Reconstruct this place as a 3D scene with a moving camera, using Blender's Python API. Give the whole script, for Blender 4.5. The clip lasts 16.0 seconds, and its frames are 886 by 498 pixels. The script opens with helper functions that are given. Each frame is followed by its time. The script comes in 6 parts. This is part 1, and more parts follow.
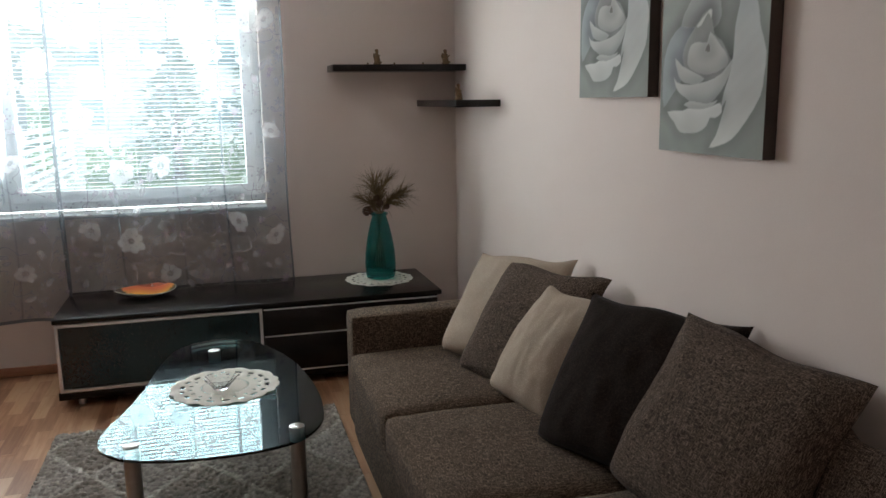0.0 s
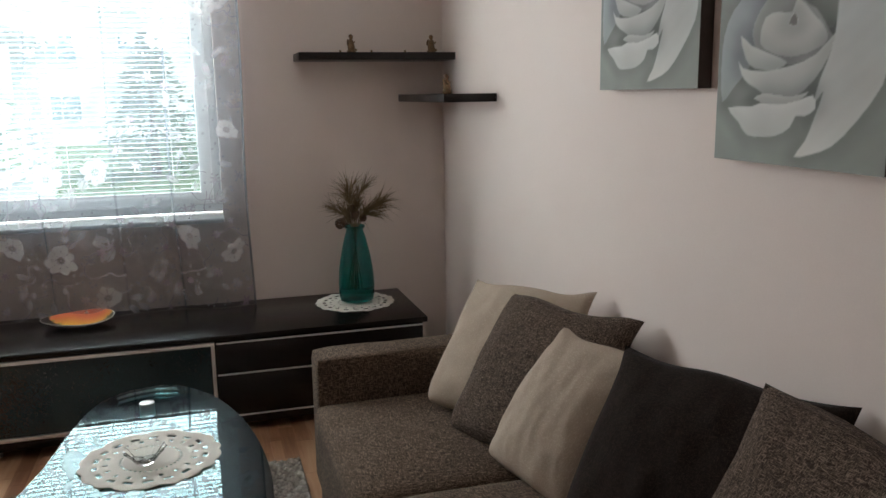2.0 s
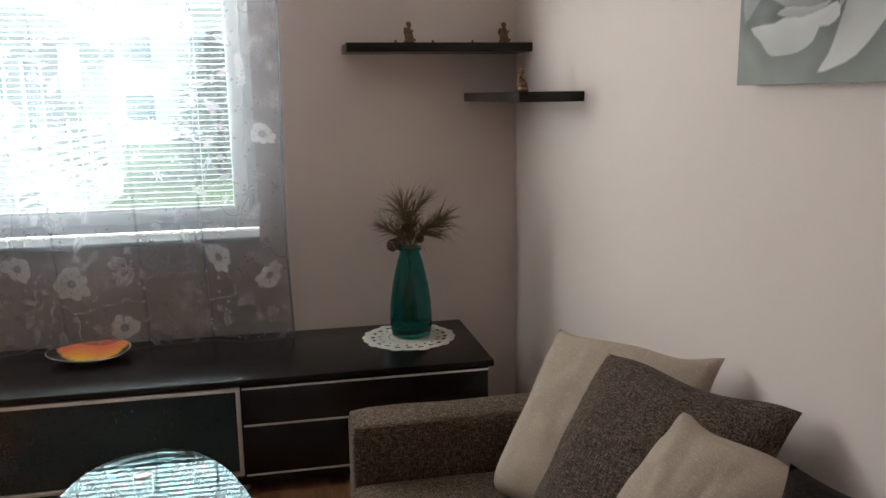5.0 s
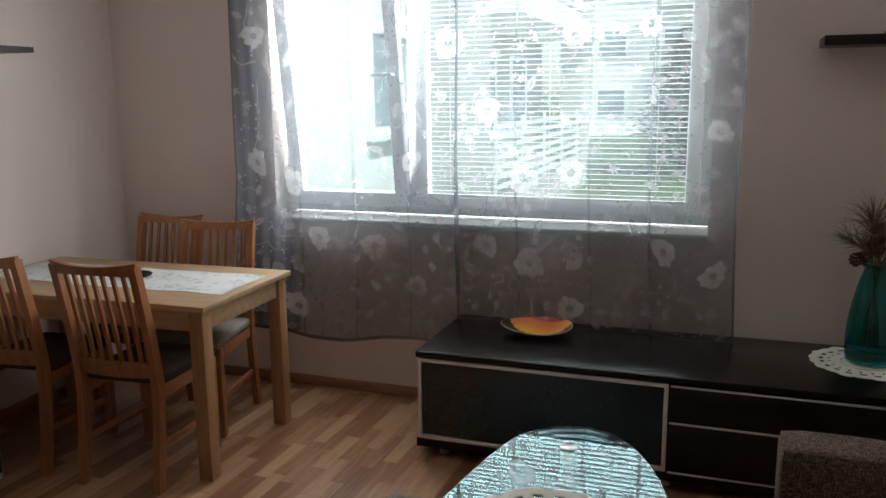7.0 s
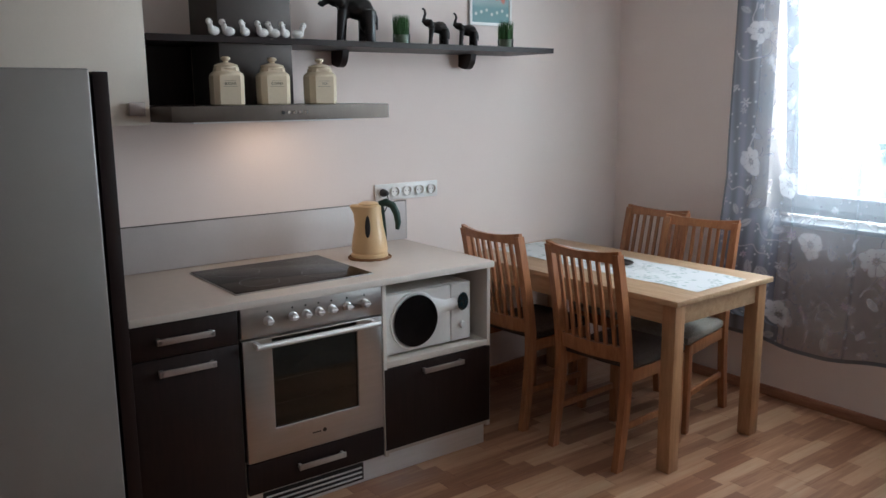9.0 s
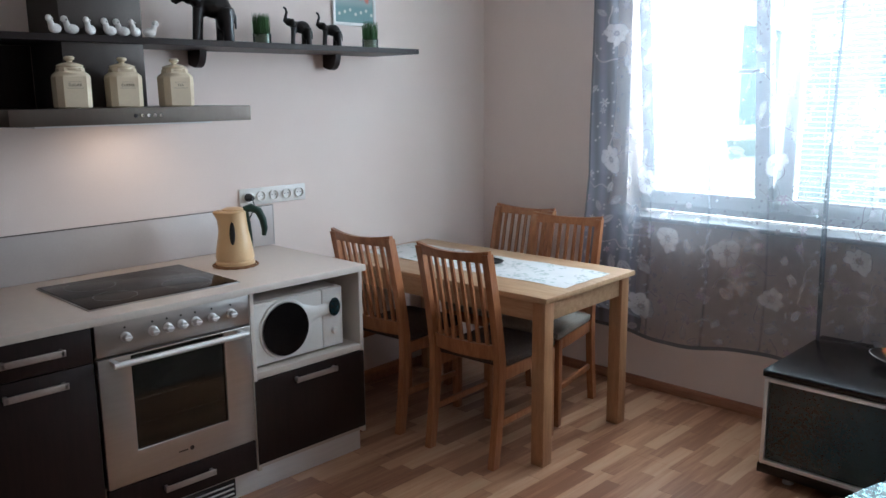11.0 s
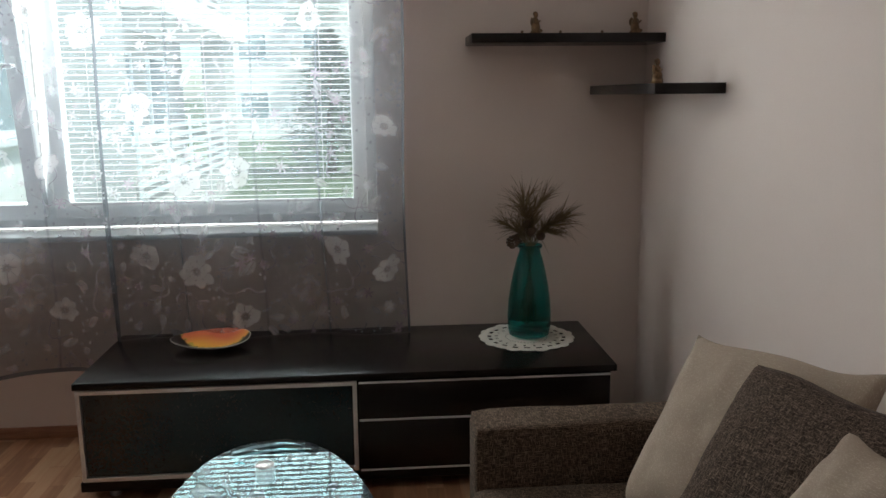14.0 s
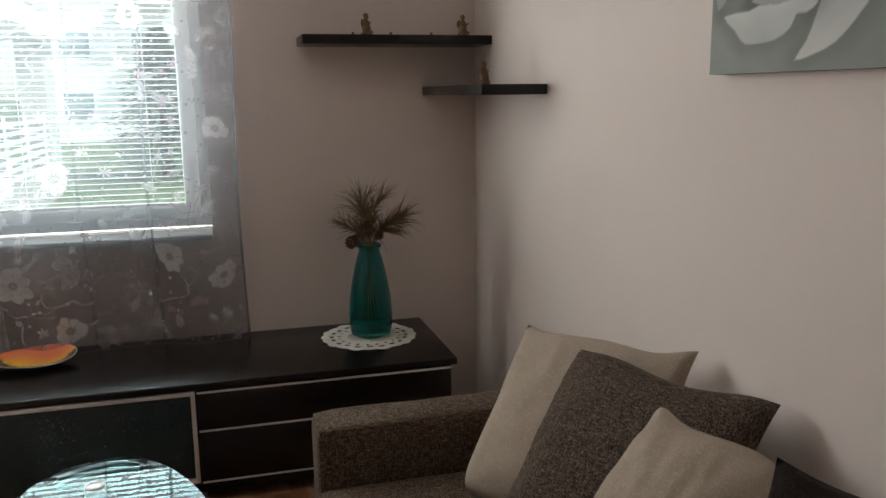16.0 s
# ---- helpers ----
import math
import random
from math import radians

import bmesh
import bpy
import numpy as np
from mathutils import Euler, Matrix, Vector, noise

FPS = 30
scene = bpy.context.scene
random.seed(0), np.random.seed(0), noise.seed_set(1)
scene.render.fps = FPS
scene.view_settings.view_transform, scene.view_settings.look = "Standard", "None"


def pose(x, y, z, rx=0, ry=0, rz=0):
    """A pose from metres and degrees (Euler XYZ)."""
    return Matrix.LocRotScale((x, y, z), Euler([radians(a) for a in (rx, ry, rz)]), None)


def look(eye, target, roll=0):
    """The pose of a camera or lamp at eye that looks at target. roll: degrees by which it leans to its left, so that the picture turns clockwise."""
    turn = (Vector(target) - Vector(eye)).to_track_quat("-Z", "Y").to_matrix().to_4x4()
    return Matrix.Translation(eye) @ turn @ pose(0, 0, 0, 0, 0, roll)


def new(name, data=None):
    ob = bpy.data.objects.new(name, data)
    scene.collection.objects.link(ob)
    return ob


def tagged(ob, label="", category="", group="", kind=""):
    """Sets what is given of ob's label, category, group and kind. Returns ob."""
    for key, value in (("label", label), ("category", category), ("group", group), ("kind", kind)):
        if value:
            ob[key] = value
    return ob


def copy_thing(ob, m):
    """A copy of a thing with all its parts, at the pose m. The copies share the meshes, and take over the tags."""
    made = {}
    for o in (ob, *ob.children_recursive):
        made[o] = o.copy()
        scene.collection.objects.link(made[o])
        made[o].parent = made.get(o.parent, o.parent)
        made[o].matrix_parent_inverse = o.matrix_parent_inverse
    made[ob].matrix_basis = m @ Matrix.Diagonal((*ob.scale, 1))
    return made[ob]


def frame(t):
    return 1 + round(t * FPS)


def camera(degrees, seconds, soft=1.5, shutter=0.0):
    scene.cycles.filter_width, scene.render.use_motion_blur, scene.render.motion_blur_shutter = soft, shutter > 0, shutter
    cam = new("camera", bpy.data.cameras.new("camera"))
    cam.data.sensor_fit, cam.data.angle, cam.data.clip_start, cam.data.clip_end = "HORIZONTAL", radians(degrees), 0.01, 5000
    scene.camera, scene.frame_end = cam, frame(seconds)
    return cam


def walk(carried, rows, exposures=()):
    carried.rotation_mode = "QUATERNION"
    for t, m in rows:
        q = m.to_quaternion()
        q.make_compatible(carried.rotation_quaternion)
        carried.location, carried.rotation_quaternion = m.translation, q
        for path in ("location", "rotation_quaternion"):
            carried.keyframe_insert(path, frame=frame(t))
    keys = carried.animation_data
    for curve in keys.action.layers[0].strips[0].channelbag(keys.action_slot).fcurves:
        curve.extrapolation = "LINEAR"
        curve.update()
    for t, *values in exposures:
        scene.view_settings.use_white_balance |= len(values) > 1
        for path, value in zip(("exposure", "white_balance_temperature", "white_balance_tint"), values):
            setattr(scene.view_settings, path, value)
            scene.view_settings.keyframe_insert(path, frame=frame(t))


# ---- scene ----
cam = camera(57.2, 16.0, soft=1.5)
METRES, EYE, TILT, LEAN, TURN = 1.9, 1.57, 0.0, 0.0, -15.5
ROWS = [
    (0.0, 0.0, 0.0, 0.0, -0.16, -10.54, 0.85),
    (0.5, 0.0052, 0.0645, -0.0097, -0.49, -10.68, 0.84),
    (1.0, -0.0384, 0.1646, -0.0055, -0.81, -10.76, 0.83),
    (1.5, -0.0367, 0.2642, -0.0085, -1.01, -10.84, 0.84),
    (2.0, 0.0025, 0.369, -0.0058, -1.12, -10.84, 0.85),
    (2.5, -0.0023, 0.4664, -0.0068, -1.21, -10.87, 0.88),
    (3.0, -0.0347, 0.573, -0.0068, -1.07, -10.83, 0.84),
    (5.3, 0.0035, 0.733, -0.0125, 5.85, -10.70, 0.79),
    (5.5, 0.0042, 0.736, -0.0133, 7.76, -10.68, 0.79),
    (6.0, 0.0111, 0.7279, -0.0101, 15.6, -10.73, 0.71),
    (6.5, 0.0187, 0.7162, -0.0054, 25.05, -10.78, 0.67),
    (7.0, 0.0188, 0.7156, -0.0052, 35.31, -10.73, 0.61),
    (7.5, 0.0224, 0.7097, -0.0035, 45.87, -10.7, 0.48),
    (8.0, 0.0257, 0.7056, -0.0016, 56.08, -10.7, 0.42),
    (8.5, 0.0304, 0.7009, 0.001, 64.6, -10.8, 0.33),
    (8.7, 0.0309, 0.7015, -0.003, 66.75, -10.75, 0.38),
    (9.75, 0.026, 0.708, 0.001, 70.2, -10.8, 0.42),
    (10.8, 0.0165, 0.7185, 0.0015, 63.2, -10.83, 0.5),
    (11.0, 0.0147, 0.7202, 0.0014, 59.81, -10.83, 0.54),
    (11.5, 0.0098, 0.7206, -0.017, 50.44, -10.47, 0.69),
    (12.0, -0.0033, 0.724, -0.0182, 39.48, -10.59, 0.76),
    (12.5, -0.018, 0.7399, -0.0206, 29.11, -10.7, 0.77),
    (13.0, -0.016, 0.7519, -0.022, 20.02, -10.72, 0.68),
    (13.5, -0.0324, 0.7636, -0.0213, 14.09, -10.7, 0.61),
    (14.0, -0.051, 0.7687, -0.0247, 10.89, -10.72, 0.57),
    (14.5, -0.0589, 0.7679, -0.0296, 9.07, -10.78, 0.63),
    (15.0, -0.0525, 0.7664, -0.0282, 7.96, -10.74, 0.61),
    (15.5, -0.0411, 0.761, -0.0262, 5.57, -10.74, 0.61),
    (16.0, -0.0306, 0.7592, -0.0227, -0.02, -10.85, 0.67),
]
walk(cam, [(t, pose(0, 0, EYE, TILT, LEAN, TURN) @ pose(METRES * x, METRES * y, METRES * z, 90 + pitch, roll, yaw)) for t, x, y, z, yaw, pitch, roll in ROWS],
     [(0.0, 1.25, 6480, 8), (3.0, 1.35, 6580, 9), (5.5, 1.26, 6720, 10), (6.5, 0.66, 6680, 10), (7.5, 0.76, 6680, 10), (8.0, 0.82, 6500, 10), (8.5, 1.14, 6100, 9), (11.0, 1.34, 5650, 7), (11.5, 0.98, 6320, 9), (12.0, 0.82, 6580, 10), (12.5, 0.68, 6680, 10), (13.0, 0.64, 6700, 10), (14.5, 0.90, 6740, 10), (16.0, 0.98, 6860, 10)])

# ---- world and light ----
world = bpy.data.worlds.new("world")
scene.world = world
world.use_nodes = True
wn = world.node_tree.nodes
sky = wn.new("ShaderNodeTexSky")
sky.sky_type, sky.sun_disc = "NISHITA", False
sky.sun_elevation, sky.sun_rotation = radians(48), radians(118)
wn["Background"].inputs[1].default_value = 0.13
world.node_tree.links.new(sky.outputs[0], wn["Background"].inputs[0])


def lamp(name, kind, m, power, colour, **kw):
    d = bpy.data.lights.new(name, kind)
    d.energy, d.color = power, colour
    for k, v in kw.items():
        if k == "angle":
            d.angle = v
        elif k == "size":
            d.shape, d.size, d.size_y = "RECTANGLE", v[0], v[1]
        elif k == "radius":
            d.shadow_soft_size = v
    ob = new(name, d)
    ob.matrix_world = m
    return ob


az = radians(118)
lamp("sun", "SUN", look((math.sin(az) * 5, math.cos(az) * 5, 5.5), (0, 0, 0)), 3.6, (1, 0.96, 0.9), angle=radians(0.5))
lamp("window_sky", "AREA", look((-0.8, 5.36, 1.71), (-0.8, 0, 1.05)), 66, (0.97, 0.98, 1.0), size=(2.15, 1.16))
# Added fill lamp in the window head; brightens the sash and sill from inside.
lamp("reveal_fill", "AREA", look((-0.8, 5.13, 2.32), (-0.8, 6.13, 1.82)), 13, (0.88, 0.97, 1.0), size=(2.1, 0.10))

# ---- materials ----
MATS = {}


def nodes_of(name):
    m = bpy.data.materials.new(name)
    m.use_nodes = True
    t = m.node_tree
    return m, t, t.nodes["Principled BSDF"]


def node(t, kind, props=None, **inputs):
    n = t.nodes.new(kind)
    for k, v in (props or {}).items():
        if k == "operation":
            n.operation = v
        elif k == "blend":
            n.data_type, n.blend_type = "RGBA", v
        elif k == "attr":
            n.attribute_name = v
    for k, v in inputs.items():
        key = int(k[1:]) if k[0] == "i" and k[1:].isdigit() else k
        if isinstance(v, bpy.types.NodeSocket):
            t.links.new(v, n.inputs[key])
        else:
            n.inputs[key].default_value = v
    return n


def ramp(t, fac, stops):
    r = t.nodes.new("ShaderNodeValToRGB")
    while len(r.color_ramp.elements) < len(stops):
        r.color_ramp.elements.new(0.5)
    for e, (p, c) in zip(r.color_ramp.elements, stops):
        e.position, e.color = p, (*c, 1)
    t.links.new(fac, r.inputs[0])
    return r.outputs[0]


def where(t, scale=(1, 1, 1), world_space=False):
    if world_space:
        src = t.nodes.new("ShaderNodeNewGeometry").outputs["Position"]
    else:
        src = t.nodes.new("ShaderNodeTexCoord").outputs["Object"]
    mp = t.nodes.new("ShaderNodeMapping")
    mp.inputs["Scale"].default_value = scale
    t.links.new(src, mp.inputs[0])
    return mp.outputs[0]


def noise_of(t, vec, scale, detail=3.0, rough=0.55):
    n = t.nodes.new("ShaderNodeTexNoise")
    n.inputs["Scale"].default_value, n.inputs["Detail"].default_value, n.inputs["Roughness"].default_value = scale, detail, rough
    t.links.new(vec, n.inputs["Vector"])
    return n.outputs["Fac"]


def bump(t, b, height, strength, distance):
    n = node(t, "ShaderNodeBump", Strength=strength, Distance=distance, Height=height)
    t.links.new(n.outputs[0], b.inputs["Normal"])
    return n


def paint(name, c, rough=0.5, metal=0.0, vary=0.08, scale=6.0, fine=120.0, relief=0.05, dist=0.001, spec=0.5, coat=0.0, stretch=(1, 1, 1), space=False):
    """A surface of one base colour with blotches, grain and a fine relief."""
    if name in MATS:
        return MATS[name]
    m, t, b = nodes_of(name)
    v = where(t, stretch, space)
    big, small = noise_of(t, v, scale, 4), noise_of(t, v, fine, 3)
    mix = node(t, "ShaderNodeMath", {"operation": "ADD"}, i0=big, i1=small)
    lo, hi = [max(0, x * (1 - vary)) for x in c], [min(1, x * (1 + vary)) for x in c]
    half = node(t, "ShaderNodeMath", {"operation": "MULTIPLY"}, i0=mix.outputs[0], i1=0.5)
    t.links.new(ramp(t, half.outputs[0], [(0.35, lo), (0.65, hi)]), b.inputs["Base Color"])
    r = node(t, "ShaderNodeMapRange", Value=big, i3=max(0.02, rough - 0.06), i4=min(1, rough + 0.06))
    t.links.new(r.outputs[0], b.inputs["Roughness"])
    b.inputs["Metallic"].default_value = metal
    b.inputs["Specular IOR Level"].default_value = spec
    b.inputs["Coat Weight"].default_value = coat
    if relief:
        bump(t, b, small, relief, dist)
    MATS[name] = m
    return m


def tweed(name, dark, light, scale=1.0, bumpy=0.7):
    if name in MATS:
        return MATS[name]
    m, t, b = nodes_of(name)
    lo, hi = 52 * scale, 460 * scale
    facing = node(t, "ShaderNodeVectorMath", {"operation": "MULTIPLY"}, i0=t.nodes.new("ShaderNodeTexCoord").outputs["Normal"], i1=(1, 1, 1))
    square = node(t, "ShaderNodeVectorMath", {"operation": "MULTIPLY"}, i0=facing.outputs[0], i1=facing.outputs[0])
    axes = node(t, "ShaderNodeSeparateXYZ", i0=square.outputs[0])
    threads = []
    for k, q in enumerate(((lo, hi, hi), (hi, lo, hi), (hi, hi, lo))):
        keep = node(t, "ShaderNodeMapRange", Value=axes.outputs[k], i1=0.35, i2=0.8, i3=1.0, i4=0.55)
        threads.append(node(t, "ShaderNodeMath", {"operation": "MULTIPLY"}, i0=noise_of(t, where(t, q), 1.0, 1), i1=keep.outputs[0]).outputs[0])
    n3 = noise_of(t, where(t), 7.0, 4)
    m12 = node(t, "ShaderNodeMath", {"operation": "MAXIMUM"}, i0=threads[0], i1=threads[1])
    a = node(t, "ShaderNodeMath", {"operation": "MAXIMUM"}, i0=m12.outputs[0], i1=threads[2])
    s = node(t, "ShaderNodeMath", {"operation": "MULTIPLY_ADD"}, i0=n3, i1=0.09, i2=a.outputs[0])
    mid = [(x + y) / 2 * 0.76 for x, y in zip(dark, light)]
    t.links.new(ramp(t, s.outputs[0], [(0.51, dark), (0.63, mid), (0.74, light)]), b.inputs["Base Color"])
    b.inputs["Roughness"].default_value = 0.95
    b.inputs["Specular IOR Level"].default_value = 0.11
    b.inputs["Sheen Weight"].default_value = 0.04
    bump(t, b, a.outputs[0], bumpy, 0.002)
    MATS[name] = m
    return m


def wood(name, dark, light, rough=0.4, along=(30, 30, 3), coat=0.0, space=False, spec=0.5):
    if name in MATS:
        return MATS[name]
    m, t, b = nodes_of(name)
    g = noise_of(t, where(t, along, space), 1.6, 5, 0.65)
    f = noise_of(t, where(t, [x * 6 for x in along], space), 1.5, 3, 0.6)
    s = node(t, "ShaderNodeMath", {"operation": "MULTIPLY_ADD"}, i0=f, i1=0.35, i2=g)
    t.links.new(ramp(t, s.outputs[0], [(0.45, dark), (0.85, light)]), b.inputs["Base Color"])
    b.inputs["Roughness"].default_value = rough
    b.inputs["Coat Weight"].default_value = coat
    b.inputs["Specular IOR Level"].default_value = spec
    bump(t, b, f, 0.06, 0.0006)
    MATS[name] = m
    return m


def laminate():
    m, t, b = nodes_of("laminate")
    pos = t.nodes.new("ShaderNodeNewGeometry").outputs["Position"]
    sep = node(t, "ShaderNodeSeparateXYZ", i0=pos)
    row = node(t, "ShaderNodeMath", {"operation": "FLOOR"}, i0=node(t, "ShaderNodeMath", {"operation": "DIVIDE"}, i0=sep.outputs[0], i1=0.0655).outputs[0])
    shift = t.nodes.new("ShaderNodeTexWhiteNoise")
    shift.noise_dimensions = "1D"
    t.links.new(row.outputs[0], shift.inputs["W"])
    y = node(t, "ShaderNodeMath", {"operation": "MULTIPLY_ADD"}, i0=shift.outputs["Value"], i1=7.0, i2=node(t, "ShaderNodeMath", {"operation": "DIVIDE"}, i0=sep.outputs[1], i1=0.34).outputs[0])
    cell = node(t, "ShaderNodeMath", {"operation": "FLOOR"}, i0=y.outputs[0])
    comb = node(t, "ShaderNodeCombineXYZ", i0=row.outputs[0], i1=cell.outputs[0])
    w = t.nodes.new("ShaderNodeTexWhiteNoise")
    w.noise_dimensions = "3D"
    t.links.new(comb.outputs[0], w.inputs["Vector"])
    off = node(t, "ShaderNodeVectorMath", {"operation": "MULTIPLY_ADD"}, i0=w.outputs["Color"], i1=(9, 9, 9), i2=pos)
    mp = node(t, "ShaderNodeMapping", Vector=off.outputs[0], Scale=(42, 3.2, 1))
    g = noise_of(t, mp.outputs[0], 1.0, 5, 0.62)
    f = noise_of(t, mp.outputs[0], 6.0, 3, 0.6)
    tone = node(t, "ShaderNodeMath", {"operation": "MULTIPLY_ADD"}, i0=g, i1=0.85, i2=node(t, "ShaderNodeMath", {"operation": "MULTIPLY"}, i0=w.outputs["Value"], i1=0.62).outputs[0])
    c = ramp(t, tone.outputs[0], [(0.30, (0.54, 0.345, 0.215)), (0.62, (0.46, 0.255, 0.145)), (0.82, (0.34, 0.165, 0.088)), (1.0, (0.25, 0.11, 0.058))])
    gap = node(t, "ShaderNodeMath", {"operation": "FRACT"}, i0=y.outputs[0])
    gapm = node(t, "ShaderNodeMath", {"operation": "LESS_THAN"}, i0=gap.outputs[0], i1=0.008)
    mx = node(t, "ShaderNodeMix", {"blend": "MULTIPLY"}, i0=gapm.outputs[0], i6=c, i7=(0.6, 0.5, 0.45, 1))
    t.links.new(mx.outputs[2], b.inputs["Base Color"])
    r = node(t, "ShaderNodeMapRange", Value=g, i3=0.24, i4=0.4)
    t.links.new(r.outputs[0], b.inputs["Roughness"])
    bump(t, b, f, 0.05, 0.0006)
    return m


def glass(name, c, rough=0.0, ior=1.45, thin=True, gloss=(0.9, 0.98, 0.98)):
    """Thin: a pane that lets light straight through and mirrors at grazing angles. Else solid glass."""
    m, t, b = nodes_of(name)
    if not thin:
        b.inputs["Base Color"].default_value = (*c, 1)
        b.inputs["Transmission Weight"].default_value, b.inputs["Roughness"].default_value, b.inputs["IOR"].default_value = 1, rough, ior
        return m
    fr = node(t, "ShaderNodeFresnel", IOR=ior)
    tr = node(t, "ShaderNodeBsdfTransparent", Color=(*c, 1))
    gl = node(t, "ShaderNodeBsdfGlossy", Color=(*gloss, 1), Roughness=rough)
    mx = node(t, "ShaderNodeMixShader", i0=fr.outputs[0], i1=tr.outputs[0], i2=gl.outputs[0])
    t.links.new(mx.outputs[0], t.nodes["Material Output"].inputs[0])
    return m


def printed(name, attr, rough=0.7, weave=600.0, relief=0.15):
    """Colour from a print laid on the mesh."""
    m, t, b = nodes_of(name)
    a = node(t, "ShaderNodeAttribute", {"attr": attr})
    t.links.new(a.outputs["Color"], b.inputs["Base Color"])
    b.inputs["Roughness"].default_value = rough
    bump(t, b, noise_of(t, where(t), weave, 2), relief, 0.0006)
    return m


M_WALL = paint("wall_paint", (0.80, 0.69, 0.635), 0.85, vary=0.03, scale=1.2, fine=260, relief=0.12, dist=0.0012, spec=0.25, space=True)
M_CEIL = paint("ceiling_paint", (0.88, 0.87, 0.85), 0.9, vary=0.02, scale=1.5, fine=200, relief=0.08, spec=0.2, space=True)
M_FLOOR = laminate()
M_SKIRT = wood("skirting_wood", (0.27, 0.11, 0.062), (0.44, 0.22, 0.13), 0.4, (3, 30, 30), space=True)
M_BLACK = wood("black_brown_veneer", (0.006, 0.0045, 0.004), (0.011, 0.008, 0.007), 0.26, (3, 40, 40), spec=0.36)
M_DARKDOOR = wood("dark_door", (0.009, 0.0045, 0.004), (0.016, 0.008, 0.0065), 0.42, (40, 40, 3), spec=0.3)
M_ALU = paint("brushed_aluminium", (0.80, 0.80, 0.80), 0.38, 0.6, vary=0.06, fine=200, stretch=(1, 1, 12))
M_STEEL = paint("brushed_steel", (0.50, 0.48, 0.46), 0.33, 1.0, vary=0.07, fine=160, stretch=(1, 1, 14))
M_CHROME = paint("chrome", (0.75, 0.75, 0.75), 0.12, 1.0, vary=0.02, relief=0)
M_BLACKGLASS = paint("black_glass", (0.009, 0.024, 0.028), 0.2, vary=0.2, scale=2.5, relief=0, coat=0.3)
M_HOB = paint("hob_glass", (0.008, 0.007, 0.007), 0.10, vary=0.2, relief=0, spec=0.12)
M_HANDLE = paint("satin_nickel", (0.40, 0.35, 0.32), 0.38, 0.7, vary=0.06, fine=200)
M_BLACKPL = paint("black_plastic", (0.015, 0.015, 0.016), 0.35, vary=0.1)
M_WHITEPL = paint("white_plastic", (0.78, 0.77, 0.74), 0.3, vary=0.03, relief=0.02)
M_SILL = paint("sill_board", (0.48, 0.50, 0.51), 0.3, vary=0.05, scale=4, relief=0.02)
M_WINDOW = paint("window_pvc", (0.85, 0.89, 0.895), 0.32, vary=0.02, relief=0.01)
M_WORKTOP = paint("worktop_laminate", (0.66, 0.57, 0.50), 0.4, vary=0.05, scale=30, fine=300, relief=0.03)
M_CARCASS = paint("carcass_laminate", (0.62, 0.57, 0.51), 0.45, vary=0.03)
M_SPLASH = paint("splashback_laminate", (0.50, 0.46, 0.44), 0.4, vary=0.03)
M_CREAM = paint("cream_cabinet", (0.70, 0.64, 0.55), 0.4, vary=0.02, relief=0.02)
M_FRIDGE = paint("fridge_silver", (0.26, 0.25, 0.235), 0.42, 0.35, vary=0.03, fine=300)
M_TABLE = wood("beech_table", (0.40, 0.245, 0.13), (0.55, 0.37, 0.22), 0.42, (3, 30, 30))
M_LEG = wood("beech_leg", (0.33, 0.165, 0.075), (0.48, 0.27, 0.135), 0.4, (30, 30, 3))
M_CHAIR = wood("chair_beech", (0.25, 0.088, 0.032), (0.42, 0.18, 0.075), 0.36, (30, 30, 3), coat=0.2)
M_SOFA = tweed("sofa_tweed", (0.045, 0.031, 0.022), (0.27, 0.195, 0.14))
M_TWEED = tweed("cushion_tweed", (0.036, 0.025, 0.019), (0.235, 0.175, 0.135), 1.1)
M_LINEN = tweed("cream_linen", (0.42, 0.335, 0.265), (0.56, 0.46, 0.37), 1.5, 0.5)
M_DARKCLOTH = tweed("dark_cloth", (0.011, 0.007, 0.005), (0.036, 0.024, 0.019), 1.5, 0.4)
M_SEAT = tweed("seat_fabric", (0.19, 0.17, 0.14), (0.50, 0.47, 0.41), 1.3, 0.4)
M_SEATDARK = tweed("dark_seat_fabric", (0.040, 0.026, 0.020), (0.115, 0.082, 0.066), 1.3, 0.4)
M_HOOD = paint("dark_brushed_steel", (0.15, 0.13, 0.112), 0.42, 0.75, vary=0.07, fine=160, stretch=(1, 14, 1))
M_DUCT = paint("dark_duct_steel", (0.085, 0.076, 0.070), 0.55, 0.6, vary=0.05)
M_PANE = glass("window_glass", (0.89, 0.975, 0.98))
M_TOPGLASS = glass("table_glass", (0.86, 0.96, 0.955), 0.015, 1.55, gloss=(0.80, 0.96, 0.98))
M_CERAMIC = paint("ivory_ceramic", (0.70, 0.60, 0.44), 0.25, vary=0.03, relief=0.02)
M_WHITE = paint("white_glaze", (0.75, 0.74, 0.72), 0.25, vary=0.04, relief=0.02)
M_EBONY = paint("ebony_carving", (0.012, 0.011, 0.011), 0.32, vary=0.3, fine=80, relief=0.2)
M_GREEN = paint("artificial_grass", (0.035, 0.12, 0.02), 0.6, vary=0.5, fine=200)
M_BRONZE = paint("bronze_figure", (0.20, 0.12, 0.06), 0.38, 0.7, vary=0.5, scale=60, fine=200, relief=0.4)
M_DRIED = paint("dried_grass", (0.22, 0.155, 0.08), 0.9, vary=0.4, scale=20)
M_LACE = paint("crochet_cotton", (0.70, 0.67, 0.60), 0.9, vary=0.08, fine=500, relief=0.5, dist=0.002)


